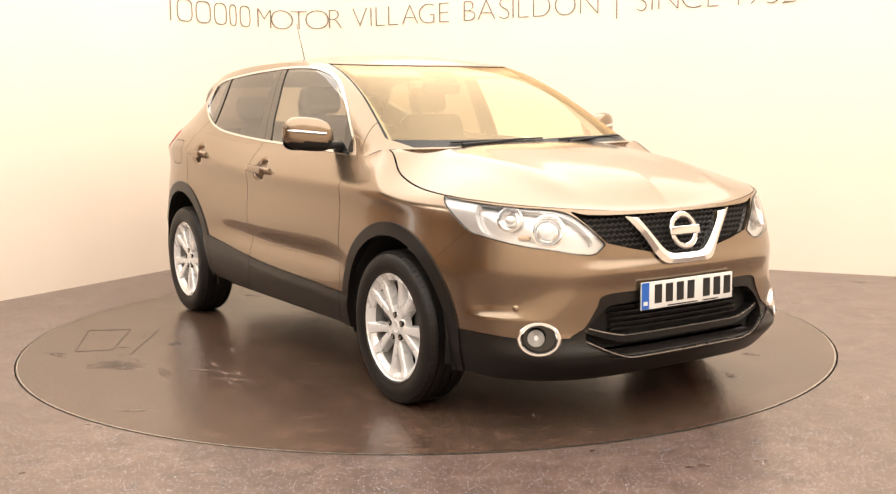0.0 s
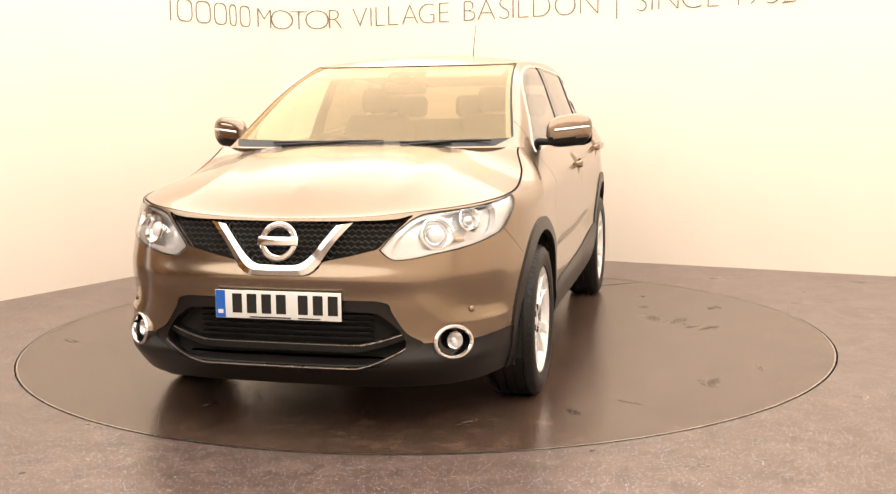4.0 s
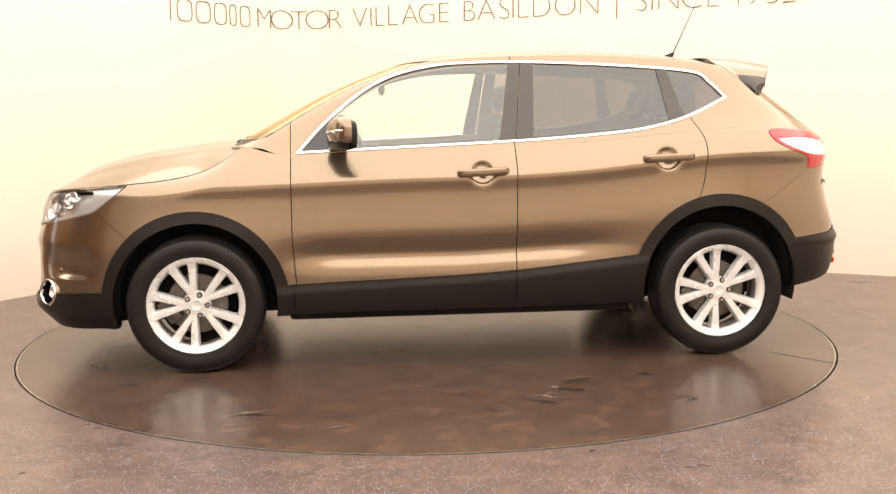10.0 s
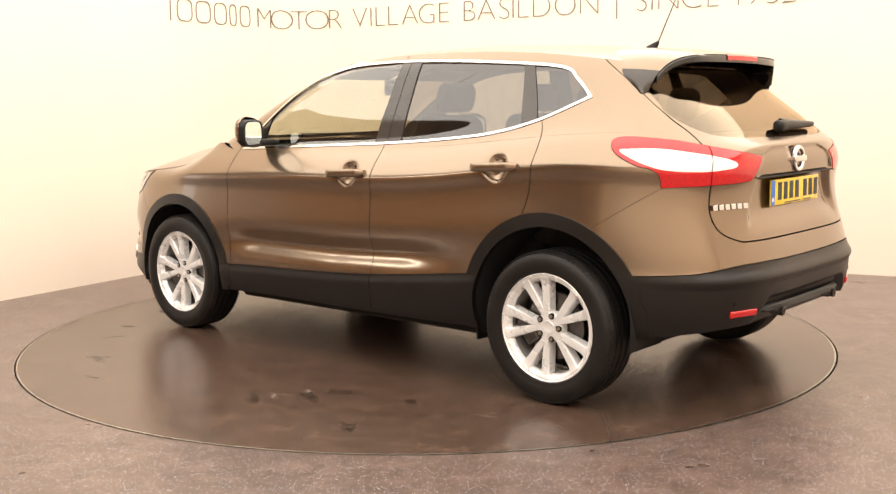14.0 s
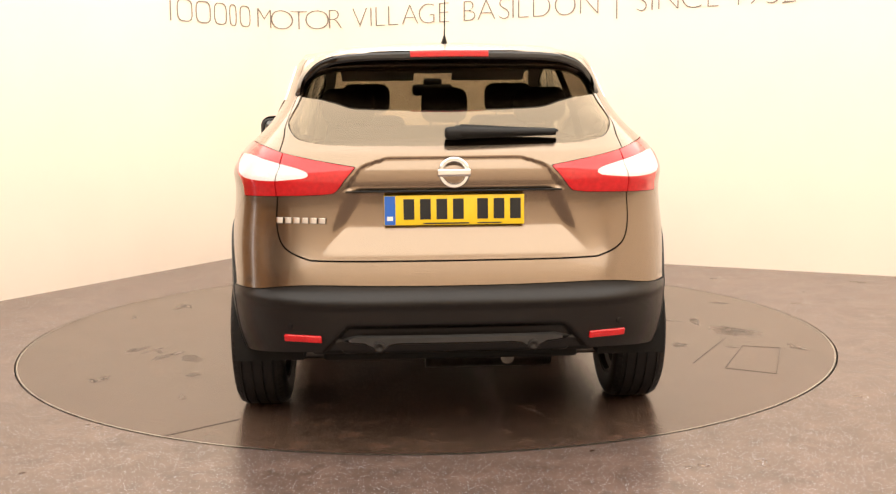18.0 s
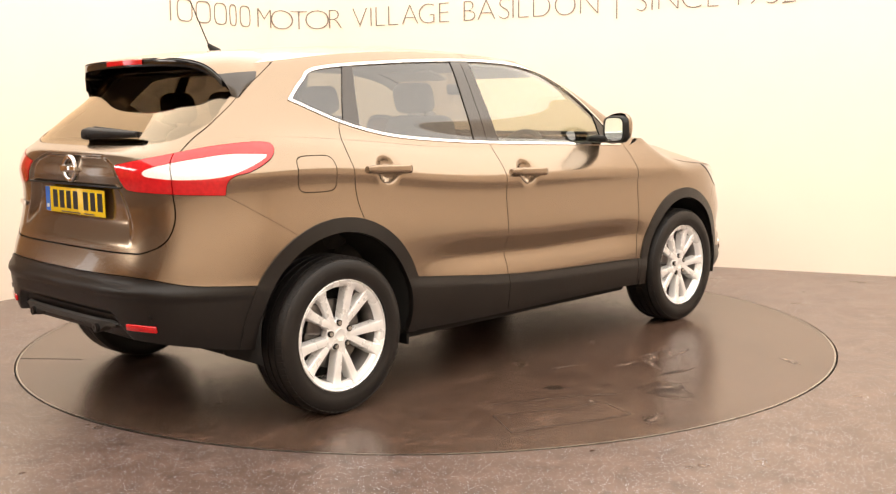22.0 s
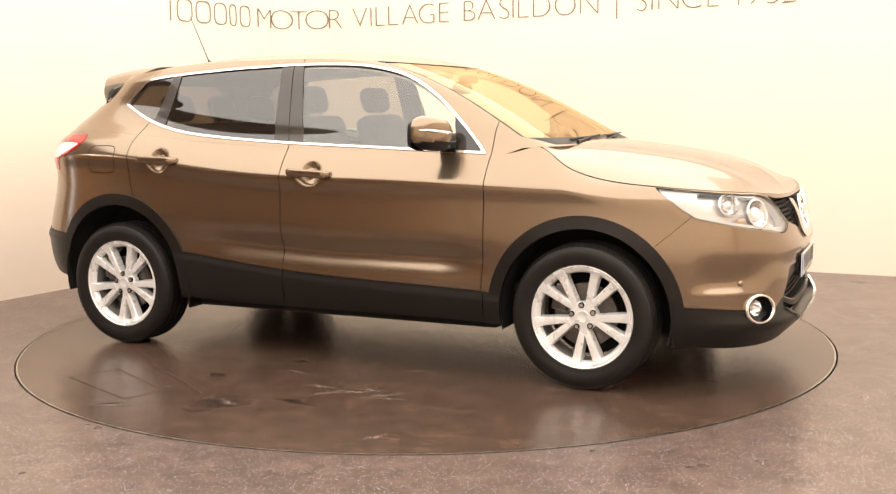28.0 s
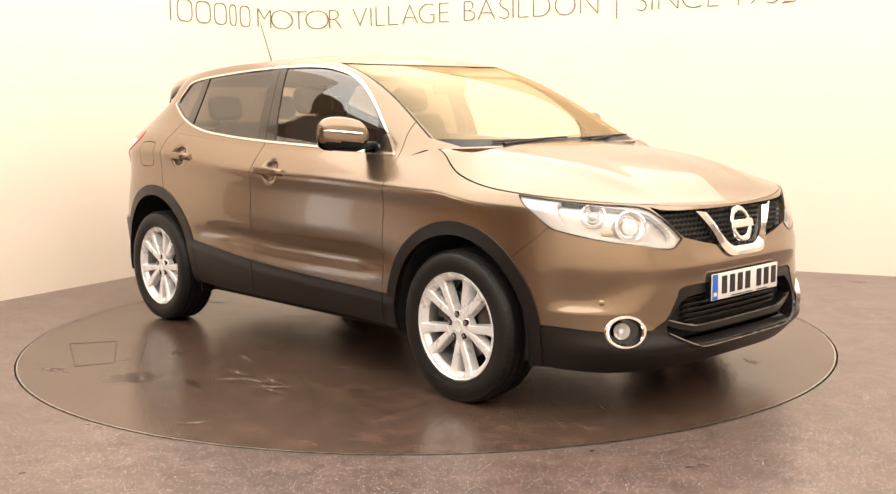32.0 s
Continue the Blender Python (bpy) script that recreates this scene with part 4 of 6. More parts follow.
# dark liners behind the gaps, and the cabin lining
x, y, z = xyz(LOWER)
liner = LOWER
for wx, wz, r_in, r_out in ARCH:
    x, y, z = xyz(liner)
    liner = liner.clip(np.where(y > 0.5, np.hypot(x - wx, z - wz) - r_in - 0.012, 1.0))
lin_f, lin_b = liner.cut(liner.v[:, 0] - 1.60)
lin_b.moved(-0.022).both().object("inner_liner", GAP, car, "dark inner bodywork")
lin_f.moved(-0.10).both().object("nose_liner", GAP, car, "dark inner nose")
x, y, z = xyz(UPPER)
lin = UPPER.clip(np.where((y > 0.4) & (x < 0.95), -inside(DLO, x, z) + 0.012, 1.0))
lin = lin.clip(np.where(lin.uv[:, 0] > 2.1, -inside(RW, girth(lin.uv[:, 0]), lin.v[:, 2]), 1.0))
x, y, z = xyz(lin)
lin = lin.clip(np.where((lin.uv[:, 0] < 0.9), y - 0.70 + (z - 1.10) * 0.345, 1.0))
lin.moved(-0.025).both().object("pillar_lining", BEIGE, car, "pale cabin pillar lining")
ROOF.clip(2.9999 - ROOF.uv[:, 1]).moved(-0.03).both().object("headlining", BEIGE, car, "pale cloth headlining")


def put(ob, m):
    ob.matrix_basis = m
    return ob


# ---- front of the car ----
back = grille.moved(-0.035)
back.both().object("grille_back", GAP, car, "dark space behind the grille")


def front_x(y, z):
    """How far forward the lower skin reaches at y, z."""
    yy = min(abs(y), 0.7)
    u = float(np.interp(yy, GRID_Y, GRID_U))
    return on_skin(max(u, 0.005), z)[0].x


GRID_U = np.linspace(0.004, 0.6, 60)
GRID_Y = np.array([on_skin(u, 0.7)[0].y for u in GRID_U])


def mesh_grille():
    """A net of flattened cells, wavy bars across and short links between them."""
    row = 0.0205
    z = 0.655
    k = 0
    while z < 0.880:
        bm = bmesh.new()
        last = None
        step_y = 0.0135
        cnt = int(1.08 / step_y)
        for i in range(cnt + 1):
            y = -0.54 + i * step_y
            zz = z + 0.0042 * (1 if (i + k) % 2 else -1)
            ok = inside(GRILLE, np.array([abs(y)]), np.array([zz]))[0] > 0.002
            if ok:
                p = Vector((front_x(y, zz) - 0.016, y, zz))
                if last is not None:
                    a, b, w, f = last, p, Vector((0, 0, 0.0022)), Vector((0.006, 0, 0))
                    vs = [bm.verts.new(q) for q in (a - w, b - w, b + w, a + w, a - w - f, b - w - f, b + w - f, a + w - f)]
                    for q in ((0, 1, 2, 3), (7, 6, 5, 4), (3, 2, 6, 7), (1, 0, 4, 5)):
                        bm.faces.new([vs[m] for m in q])
                last = p
            else:
                last = None
        for side in (1, -1):
            half = bm.copy()
            bmesh.ops.delete(half, geom=[f for f in half.faces if f.calc_center_median().y * side < 0], context="FACES")
            part("grille_bar", half, SKID, car, smooth=False)
        bm.free()
        z += row
        k += 1


mesh_grille()

# bright V round the badge
VOUT = [(0.295, 0.852), (0.205, 0.745), (0.160, 0.680), (0.135, 0.659), (0.072, 0.649), (0.0, 0.648)]
VIN = [(0.226, 0.840), (0.165, 0.765), (0.110, 0.708), (0.085, 0.695), (0.045, 0.691), (0.0, 0.690)]


def sample(points, n):
    p = np.array(points)
    d = np.concatenate([[0], np.cumsum(np.hypot(*np.diff(p, axis=0).T))])
    t = np.linspace(0, d[-1], n)
    return np.stack([spline(d, p[:, 0])(t), spline(d, p[:, 1])(t)], 1)


def vee():
    bm = bmesh.new()
    a, b = sample(VOUT, 24), sample(VIN, 24)
    path = [(-p[0], p[1], -q[0], q[1]) for p, q in zip(a, b)] + [(p[0], p[1], q[0], q[1]) for p, q in list(zip(a, b))[::-1][1:]]
    rows = []
    for yo, zo, yi, zi in path:
        xo, xi = front_x(yo, zo), front_x(yi, zi)
        pts = [(xo - 0.01, yo, zo), (xo + 0.010, yo * 0.985 + yi * 0.015, zo * 0.94 + zi * 0.06), ((xo + xi) / 2 + 0.020, (yo + yi) / 2, (zo + zi) / 2),
               (xi + 0.012, yi * 0.95 + yo * 0.05, zi * 0.94 + zo * 0.06), (xi - 0.02, yi, zi)]
        rows.append([bm.verts.new(p) for p in pts])
    for r, q in zip(rows, rows[1:]):
        for j in range(4):
            bm.faces.new((r[j], r[j + 1], q[j + 1], q[j]))
    return bm


part("grille_vee", vee(), CHROME, car, "bright chrome V on the grille")


def badge(parent, at, r, turn):
    """A plain ring with a bar across it."""
    bm = bmesh.new()
    prof = [(r, 0.0), (r, 0.008), (r * 0.93, 0.012), (r * 0.76, 0.012), (r * 0.69, 0.008), (r * 0.69, 0.0)]
    lathe(bm, prof, 40, axis="z")
    box(bm, 0, 0, 0.012, r * 2.12, r * 0.46, 0.012, 0.004)
    ob = part("badge", bm, CHROME, parent, "plain chrome ring badge with a bar")
    return put(ob, at)


m = seat_on(0.004, 0.775, 0.004)
m.translation.y = 0
badge(car, m, 0.078, None)

# lower intake: dark back, louvres and two thin bright lines
intake.moved(-0.07).both().object("intake_back", GAP, car, "dark space behind the lower intake")
x, y, z = xyz(intake)
f = inside(INTAKE, y, z)
frame_in = loop([(-0.3, 0.515), (0.30, 0.512), (0.425, 0.485), (0.502, 0.394), (0.45, 0.350), (0.325, 0.312), (-0.3, 0.300)], sharp=(0, 6))
ring, _hole = intake.cut(-inside(frame_in, y, z))
ring.moved(-0.006).both().object("intake_frame", CLAD, car, "dark grained intake surround", 0.05)


def bar_across(bm, za, zb, half, depth, thick, out):
    rows = []
    for i in range(41):
        y = -half + 2 * half * i / 40
        t = abs(y) / half
        z = za + (zb - za) * max(0.0, (t - 0.62) / 0.38) ** 1.4
        x = front_x(y, z) + out
        rows.append([bm.verts.new(q) for q in ((x, y, z - thick), (x, y, z + thick), (x - depth, y, z + thick), (x - depth, y, z - thick))])
    for r, q in zip(rows, rows[1:]):
        for j in range(4):
            bm.faces.new((r[j], q[j], q[(j + 1) % 4], r[(j + 1) % 4]))


for zc in (0.488, 0.466, 0.444, 0.422, 0.400):
    bm = bmesh.new()
    bar_across(bm, zc, zc, 0.36, 0.03, 0.003, -0.045)
    part("intake_louvre", bm, BLACK, car)
bm = bmesh.new()
bar_across(bm, 0.366, 0.415, 0.490, 0.05, 0.013, -0.016)
part("intake_blade", bm, BLACK, car, "black blade across the intake")
for za, zb, hf, o in ((0.379, 0.425, 0.490, -0.012), (0.297, 0.372, 0.500, 0.010)):
    bm = bmesh.new()
    bar_across(bm, za, zb, hf, 0.012, 0.0021, o)
    part("intake_line", bm, SATIN, car, "thin bright line across the intake")


def number_plate(mat, at, name_label):
    """A plate with a blue end band and plain bars in place of its characters."""
    bm = bmesh.new()
    box(bm, 0, 0, 0.003, 0.520, 0.111, 0.006, 0.0015)
    pl = part("number_plate", bm, mat, car, name_label)
    put(pl, at)
    bm = bmesh.new()
    box(bm, -0.238, 0, 0.0066, 0.040, 0.107, 0.001)
    part("blue_band", bm, PLATEB, pl, "blue end band", smooth=False)
    bm = bmesh.new()
    box(bm, -0.238, -0.030, 0.0074, 0.022, 0.016, 0.0006)
    part("band_mark", bm, PLATEW, pl, "pale mark on the blue band", smooth=False)
    xs = [-0.168 + i * 0.061 for i in range(4)] + [0.105 + i * 0.061 for i in range(3)]
    for cx in xs:
        bm = bmesh.new()
        box(bm, cx, 0.004, 0.0066, 0.040, 0.076, 0.001)
        part("character_bar", bm, INK, pl, smooth=False)
    bm = bmesh.new()
    box(bm, -0.03, -0.049, 0.0066, 0.17, 0.005, 0.001)
    box(bm, 0.13, -0.049, 0.0066, 0.09, 0.005, 0.001)
    part("small_print_bar", bm, INK, pl, smooth=False)
    return pl


number_plate(PLATEW, Matrix(((0, 0, 1, 2.198), (1, 0, 0, 0), (0, 1, 0, 0.532), (0, 0, 0, 1))), "white front number plate with plain bars")
bm = bmesh.new()
box(bm, 2.175, 0, 0.530, 0.028, 0.50, 0.10, 0.004)
part("plate_holder", bm, BLACK, car, "black plate holder")

# headlamps: bowl, chrome cups, clear lens
for side in (1, -1):
    g = head if side > 0 else head.mirrored()
    hl = g.moved(-0.045).object("headlamp", BOWL, car, "clear headlamp with chrome reflectors inside", 0.0)
    g.moved(0.002).object("lens", LENS, hl, "clear plastic lens")
    inner = wrap([(0.60, 0.905), (0.45, 0.888), (0.29, 0.862), (0.215, 0.80), (0.20, 0.742), (0.33, 0.748), (0.47, 0.772), (0.60, 0.80)], n=8)
    hp, _o = head.cut(inside(inner, girth(head.uv[:, 0]), head.v[:, 2]))
    (_o if side > 0 else _o.mirrored()).moved(-0.012).object("bezel", BOWL, hl, "pale chrome bezel", 0.03)
    for u, zc, r, lab in ((0.485, 0.853, 0.046, "round projector lamp"), (0.345, 0.808, 0.060, "round main-beam reflector")):
        mm = seat_on(u, zc, -0.030, side)
        bm = bmesh.new()
        lathe(bm, [(r * 1.12, 0.016), (r, 0.018), (r * 0.9, 0.0), (r * 0.55, -0.015), (r * 0.5, -0.004)], 32, axis="z")
        cup = part("reflector_cup", bm, CHROME, hl, lab)
        put(cup, mm)
        bm = bmesh.new()
        bmesh.ops.create_uvsphere(bm, u_segments=20, v_segments=10, radius=r * 0.55, matrix=Matrix.Diagonal((1, 1, 0.55, 1)))
        part("bulb", bm, SATIN if u > 0.4 else WLENS, cup)
    # the bright running-light chevron along the inner end, and the dark edge of the lens
    hg, hz = girth(head.uv[:, 0]), head.v[:, 2]
    dist = inside(HEAD, hg, hz)
    drl, _r = head.cut(np.minimum(np.minimum(dist - 0.012, 0.034 - dist), 0.40 - hg - 0.6 * np.maximum(hz - 0.80, 0)))
    (drl if side > 0 else drl.mirrored()).moved(-0.006).object("running_light", WLENS, hl, "white running-light strip", 0.01)
    rim_, _r = head.cut(0.003 - dist)
    (rim_ if side > 0 else rim_.mirrored()).moved(0.003).object("lens_edge", BLACK, hl, "dark lens edge", 0.006)
    mm = seat_on(0.44, 0.782, -0.028, side)
    bm = bmesh.new()
    box(bm, 0, 0, 0, 0.05, 0.020, 0.02, 0.008)
    put(part("indicator", bm, ORANGE, hl, "amber indicator bulb"), mm)

# fog lamps with chrome rings, parking sensors
for side in (1, -1):
    mm = seat_on(FOG_U, FOG_Z, 0.002, side)
    fl = put(new("fog_lamp"), mm)
    fl.parent = car
    fl["label"] = "round fog lamp in a chrome ring"

    def oval(prof, mat, name, lab=""):
        bm = bmesh.new()
        lathe(bm, prof, 40, axis="z")
        for v in bm.verts:
            v.co.x *= 1.28
        return part(name, bm, mat, fl, lab)

    oval([(0.066, -0.010), (0.067, 0.004), (0.063, 0.010), (0.057, 0.010), (0.053, 0.004), (0.052, -0.02)], CHROME, "ring", "chrome ring")
    oval([(0.053, -0.002), (0.049, -0.040), (0.0005, -0.042)], GLOSSB, "cup", "black cup")
    bm = bmesh.new()
    lathe(bm, [(0.036, -0.018), (0.034, -0.014), (0.026, -0.030), (0.012, -0.038), (0.0005, -0.038)], 28, axis="z")
    put(part("reflector_bowl", bm, CHROME, fl, "small chrome reflector bowl"), Matrix.Translation((0.012 * side, 0.004, 0)))
    bm = bmesh.new()
    bmesh.ops.create_uvsphere(bm, u_segments=16, v_segments=8, radius=0.011)
    put(part("lamp_bulb", bm, WLENS, fl, "pale lamp bulb"), Matrix.Translation((0.012 * side, 0.004, -0.026)))
    mm = seat_on(0.482, 0.505, 0.002, side)
    bm = bmesh.new()
    lathe(bm, [(0.012, -0.004), (0.012, 0.003), (0.009, 0.005), (0.0005, 0.005)], 20, axis="z")
    put(part("parking_sensor", bm, PAINT, car), mm)

# ---- rear of the car ----
mr = Matrix(((0, 0, -1, -2.035), (-1, 0, 0, 0), (0, 1, 0, 0.908), (0, 0, 0, 1)))
number_plate(PLATEY, mr, "yellow rear number plate with plain bars")
m = Matrix(((0, 0, -1, on_skin(2.995, 1.046)[0].x - 0.001), (-1, 0, 0, 0), (0, 1, 0, 1.046), (0, 0, 0, 1)))
badge(car, m, 0.058, None)
m = seat_on(2.74, 0.872, 0.002, 1)
for i in range(6):
    bm = bmesh.new()
    box(bm, -0.085 + i * 0.034, 0, 0.002, 0.026, 0.022, 0.004, 0.001)
    put(part("name_bar", bm, CHROME, car, "plain chrome bar"), m)
# the shadow line under the tailgate grip, laid in as a black strip
bm = bmesh.new()
box(bm, -2.040, 0, 0.980, 0.03, 0.80, 0.006, 0.0025)
part("grip_shadow_line", bm, BLACK, car, "thin black strip as the shadow line over the plate")
for side in (1, -1):
    mm = seat_on(2.745, 0.441, 0.004, side)
    bm = bmesh.new()
    box(bm, 0, 0, 0, 0.15, 0.028, 0.012, 0.005)
    put(part("reflector", bm, RED, car, "red bumper reflector"), mm)
    bm = bmesh.new()
    lathe(bm, [(0.011, 0.0), (0.011, 0.004), (0.0005, 0.005)], 16, axis="z")
    put(part("parking_sensor", bm, BLACK, car), seat_on(2.70, 0.485, 0.004, side))


def diffuser():
    """The grey skid panel low on the rear bumper."""
    bm = bmesh.new()
    rows = []
    for i in range(31):
        y = -0.46 + 0.92 * i / 30
        t = abs(y) / 0.46
        top = 0.452 - 0.025 * max(0, (t - 0.8) / 0.2)
        hook = 0.030 * math.exp(-((abs(y) - 0.285) / 0.03) ** 2)
        low_z = 0.418 - hook + 0.02 * max(0, (t - 0.85) / 0.15)
        x0 = -2.108 + 0.05 * t ** 4
        rows.append([bm.verts.new(p) for p in ((x0, y, top), (x0 - 0.012, y, top - 0.008), (x0 - 0.012, y, low_z + 0.008), (x0 + 0.0, y, low_z), (x0 + 0.06, y, low_z), (x0 + 0.06, y, top))])
    for r, q in zip(rows, rows[1:]):
        for j in range(5):
            bm.faces.new((r[j], r[j + 1], q[j + 1], q[j]))
    return bm


part("skid_panel", diffuser(), SKID, car, "grey skid panel with two round hooks")
for side in (1, -1):
    bm = bmesh.new()
    lathe(bm, [(0.020, -0.01), (0.020, 0.004), (0.014, 0.006), (0.0005, 0.002)], 20, axis="z")
    put(part("tow_eye_cover", bm, CLAD, car), Matrix(((0, 0, -1, -2.120), (-1, 0, 0, side * 0.285), (0, 1, 0, 0.412), (0, 0, 0, 1))))
bm = bmesh.new()
box(bm, -2.02, 0, 0.395, 0.06, 0.86, 0.05, 0.02)
part("bumper_underside", bm, BLACK, car, "black bumper underside")


# spoiler over the rear window: a wing that turns down into a fin on each side
SP_T = [0.0, 1.0, 2.0, 3.0, 4.0, 5.0, 6.0]
tip_y, tip_z = spline(SP_T, [0.0, 0.335, 0.455, 0.512, 0.552, 0.584, 0.597]), spline(SP_T, [1.502, 1.497, 1.484, 1.464, 1.432, 1.387, 1.325])
tip_x = spline(SP_T, [-1.775, -1.760, -1.725, -1.698, -1.675, -1.655, -1.630])
root_y, root_z = spline(SP_T, [0.0, 0.335, 0.455, 0.530, 0.580, 0.602, 0.612]), spline(SP_T, [1.5465, 1.538, 1.520, 1.488, 1.448, 1.400, 1.345])
root_x = spline(SP_T, [-1.405, -1.400, -1.400, -1.425, -1.470, -1.530, -1.600])
st, sq = np.linspace(0, 6, 61), np.linspace(0, 1, 18)
tt_, kk_ = np.meshgrid(st, sq, indexing="ij")
bulge = 0.010 * np.sin(np.pi * kk_)
sp = np.stack([root_x(tt_) + (tip_x(tt_) - root_x(tt_)) * kk_, root_y(tt_) + (tip_y(tt_) - root_y(tt_)) * kk_ + bulge * step(2.5, 5, tt_),
               root_z(tt_) + (tip_z(tt_) - root_z(tt_)) * kk_ + bulge * step(5, 2.5, tt_) + 0.004], -1)
wing_skin = Skin.grid(sp, st, sq)
if wing_skin.n[:200, 2].mean() < 0:
    wing_skin.n, wing_skin.f = -wing_skin.n, wing_skin.f[:, ::-1]
top_skin, fin_skin = wing_skin.cut(4.2 - wing_skin.uv[:, 0])
spoiler = top_skin.both().object("spoiler", PAINT, car, depth=0.006)
both_sides(fin_skin, "spoiler_fin", PILLAR, "gloss black side fin", 0.012, spoiler)
und = wing_skin.clip(wing_skin.uv[:, 1] - 0.14)
und = Skin(und.v - und.n * 0.030, -und.n, und.uv, und.f[:, ::-1])
und.both().object("spoiler_underside", GLOSSB, spoiler, "gloss black underside")


def tip_strip(t0, t1, n, top, low_, out):
    bm = bmesh.new()
    rows = []
    for i in range(n + 1):
        t = t0 + (t1 - t0) * i / n
        y, x, z = math.copysign(float(tip_y(abs(t))), t), float(tip_x(abs(t))), float(tip_z(abs(t))) + 0.004
        rows.append([bm.verts.new(q) for q in ((x, y, z - top), (x - out, y, z - top - 0.004), (x - out, y, z - low_ + 0.004), (x, y, z - low_), (x + 0.03, y, z - low_))])
    for r, q in zip(rows, rows[1:]):
        for j in range(4):
            bm.faces.new((r[j], r[j + 1], q[j + 1], q[j]))
    return bm


part("spoiler_lip", tip_strip(-4.6, 4.6, 60, 0.005, 0.034, 0.002), GLOSSB, spoiler, "gloss black spoiler lip")
part("brake_light", tip_strip(-0.40, 0.40, 20, 0.001, 0.028, 0.006), RED, spoiler, "red high-level brake light")

# rear wiper
wiper = new("rear_wiper")
wiper.parent = car
wiper["label"] = "black rear wiper lying on the window"
bm = bmesh.new()
box(bm, -1.960, -0.005, 1.188, 0.05, 0.07, 0.05, 0.018)
part("pivot_cover", bm, BLACK, wiper)
bm = bmesh.new()
rod(bm, (-1.960, -0.01, 1.192), (-1.947, -0.39, 1.190), 0.026, 0.013, 12)
part("arm", bm, BLACK, wiper)
bm = bmesh.new()
rod(bm, (-1.945, -0.03, 1.213), (-1.939, -0.40, 1.194), 0.009, 0.006, 8)
part("blade", bm, RUBBER, wiper)

# aerial
bm = bmesh.new()
rod(bm, (-1.30, 0, 1.545), (-1.345, 0, 1.585), 0.030, 0.008, 14)
bmesh.ops.scale(bm, vec=(1, 0.6, 1), verts=bm.verts)
ae = part("aerial", bm, BLACK, car, "short black roof aerial with a thin whip")
bm = bmesh.new()
rod(bm, (-1.340, 0, 1.578), (-1.47, 0, 1.86), 0.0035, 0.0018, 6)
part("whip", bm, BLACK, ae)

# front wipers and cowl
bm = bmesh.new()
rows = []
for i in range(31):
    y = -0.59 + 1.18 * i / 30
    t = abs(y) / 0.72
    xb = 1.165 - 0.20 * t ** 4.5
    rows.append([bm.verts.new(q) for q in ((xb - 0.055, y, 1.118), (xb - 0.01, y, 1.100), (xb + 0.035, y, 1.094), (xb + 0.035, y, 1.05))])
for r, q in zip(rows, rows[1:]):
    for j in range(3):
        bm.faces.new((r[j], r[j + 1], q[j + 1], q[j]))
part("cowl", bm, BLACK, car, "black plastic cowl under the windscreen")


def on_screen(y, z):
    """How far forward the windscreen reaches at y, z."""
    return float(screen_x(z)) - 0.8 * (1 - (1 - (abs(y) / 0.78) ** 7) ** (1 / 7)) + 0.010


for y0, y1 in ((-0.40, 0.10), (0.24, 0.62)):
    w = new("front_wiper")
    w.parent = car
    w["label"] = "black windscreen wiper at rest"
    bm = bmesh.new()
    rod(bm, (1.150, y0, 1.112), (on_screen(y1 - 0.18, 1.128), y1 - 0.18, 1.128), 0.008, 0.005, 8)
    part("arm", bm, BLACK, w)
    bm = bmesh.new()
    rod(bm, (on_screen(y0 - 0.05, 1.124), y0 - 0.05, 1.124), (on_screen(y1, 1.132), y1, 1.132), 0.005, 0.004, 6)
    part("blade", bm, RUBBER, w)

# ---- sides: handles and mirrors ----
for side in (1, -1):
    for doors, x0, x1, z0, z1 in ((fd, 0.032, -0.228, 0.962, 0.972), (rd, -0.910, -1.172, 1.020, 1.029)):
        d = doors[0] if side > 0 else doors[1]
        n = 22
        bm = bmesh.new()
        rows = []
        for i in range(n + 1):
            k = i / n
            x, z = x0 + (x1 - x0) * k, z0 + (z1 - z0) * k
            yb = float(width(np.array(x), np.array(z)))
            lift = 0.030 * min(1, (min(k, 1 - k) / 0.14)) ** 0.5 + 0.004
            h = 0.0200 * (0.62 + 0.38 * min(1, min(k, 1 - k) / 0.10))
            ring = []
            for j in range(16):
                a = 2 * math.pi * j / 16
                ring.append(bm.verts.new((x, side * (yb + lift + 0.013 * math.copysign(abs(math.cos(a)) ** 0.55, math.cos(a)) - 0.004), z + h * math.copysign(abs(math.sin(a)) ** 0.7, math.sin(a)))))
            rows.append(ring)
        for r, q in zip(rows, rows[1:]):
            for j in range(16):
                bm.faces.new((r[j], r[(j + 1) % 16], q[(j + 1) % 16], q[j]))
        bm.faces.new(rows[0])
        bm.faces.new(rows[-1][::-1])
        part("handle", bm, PAINT, d, "bronze pull handle")


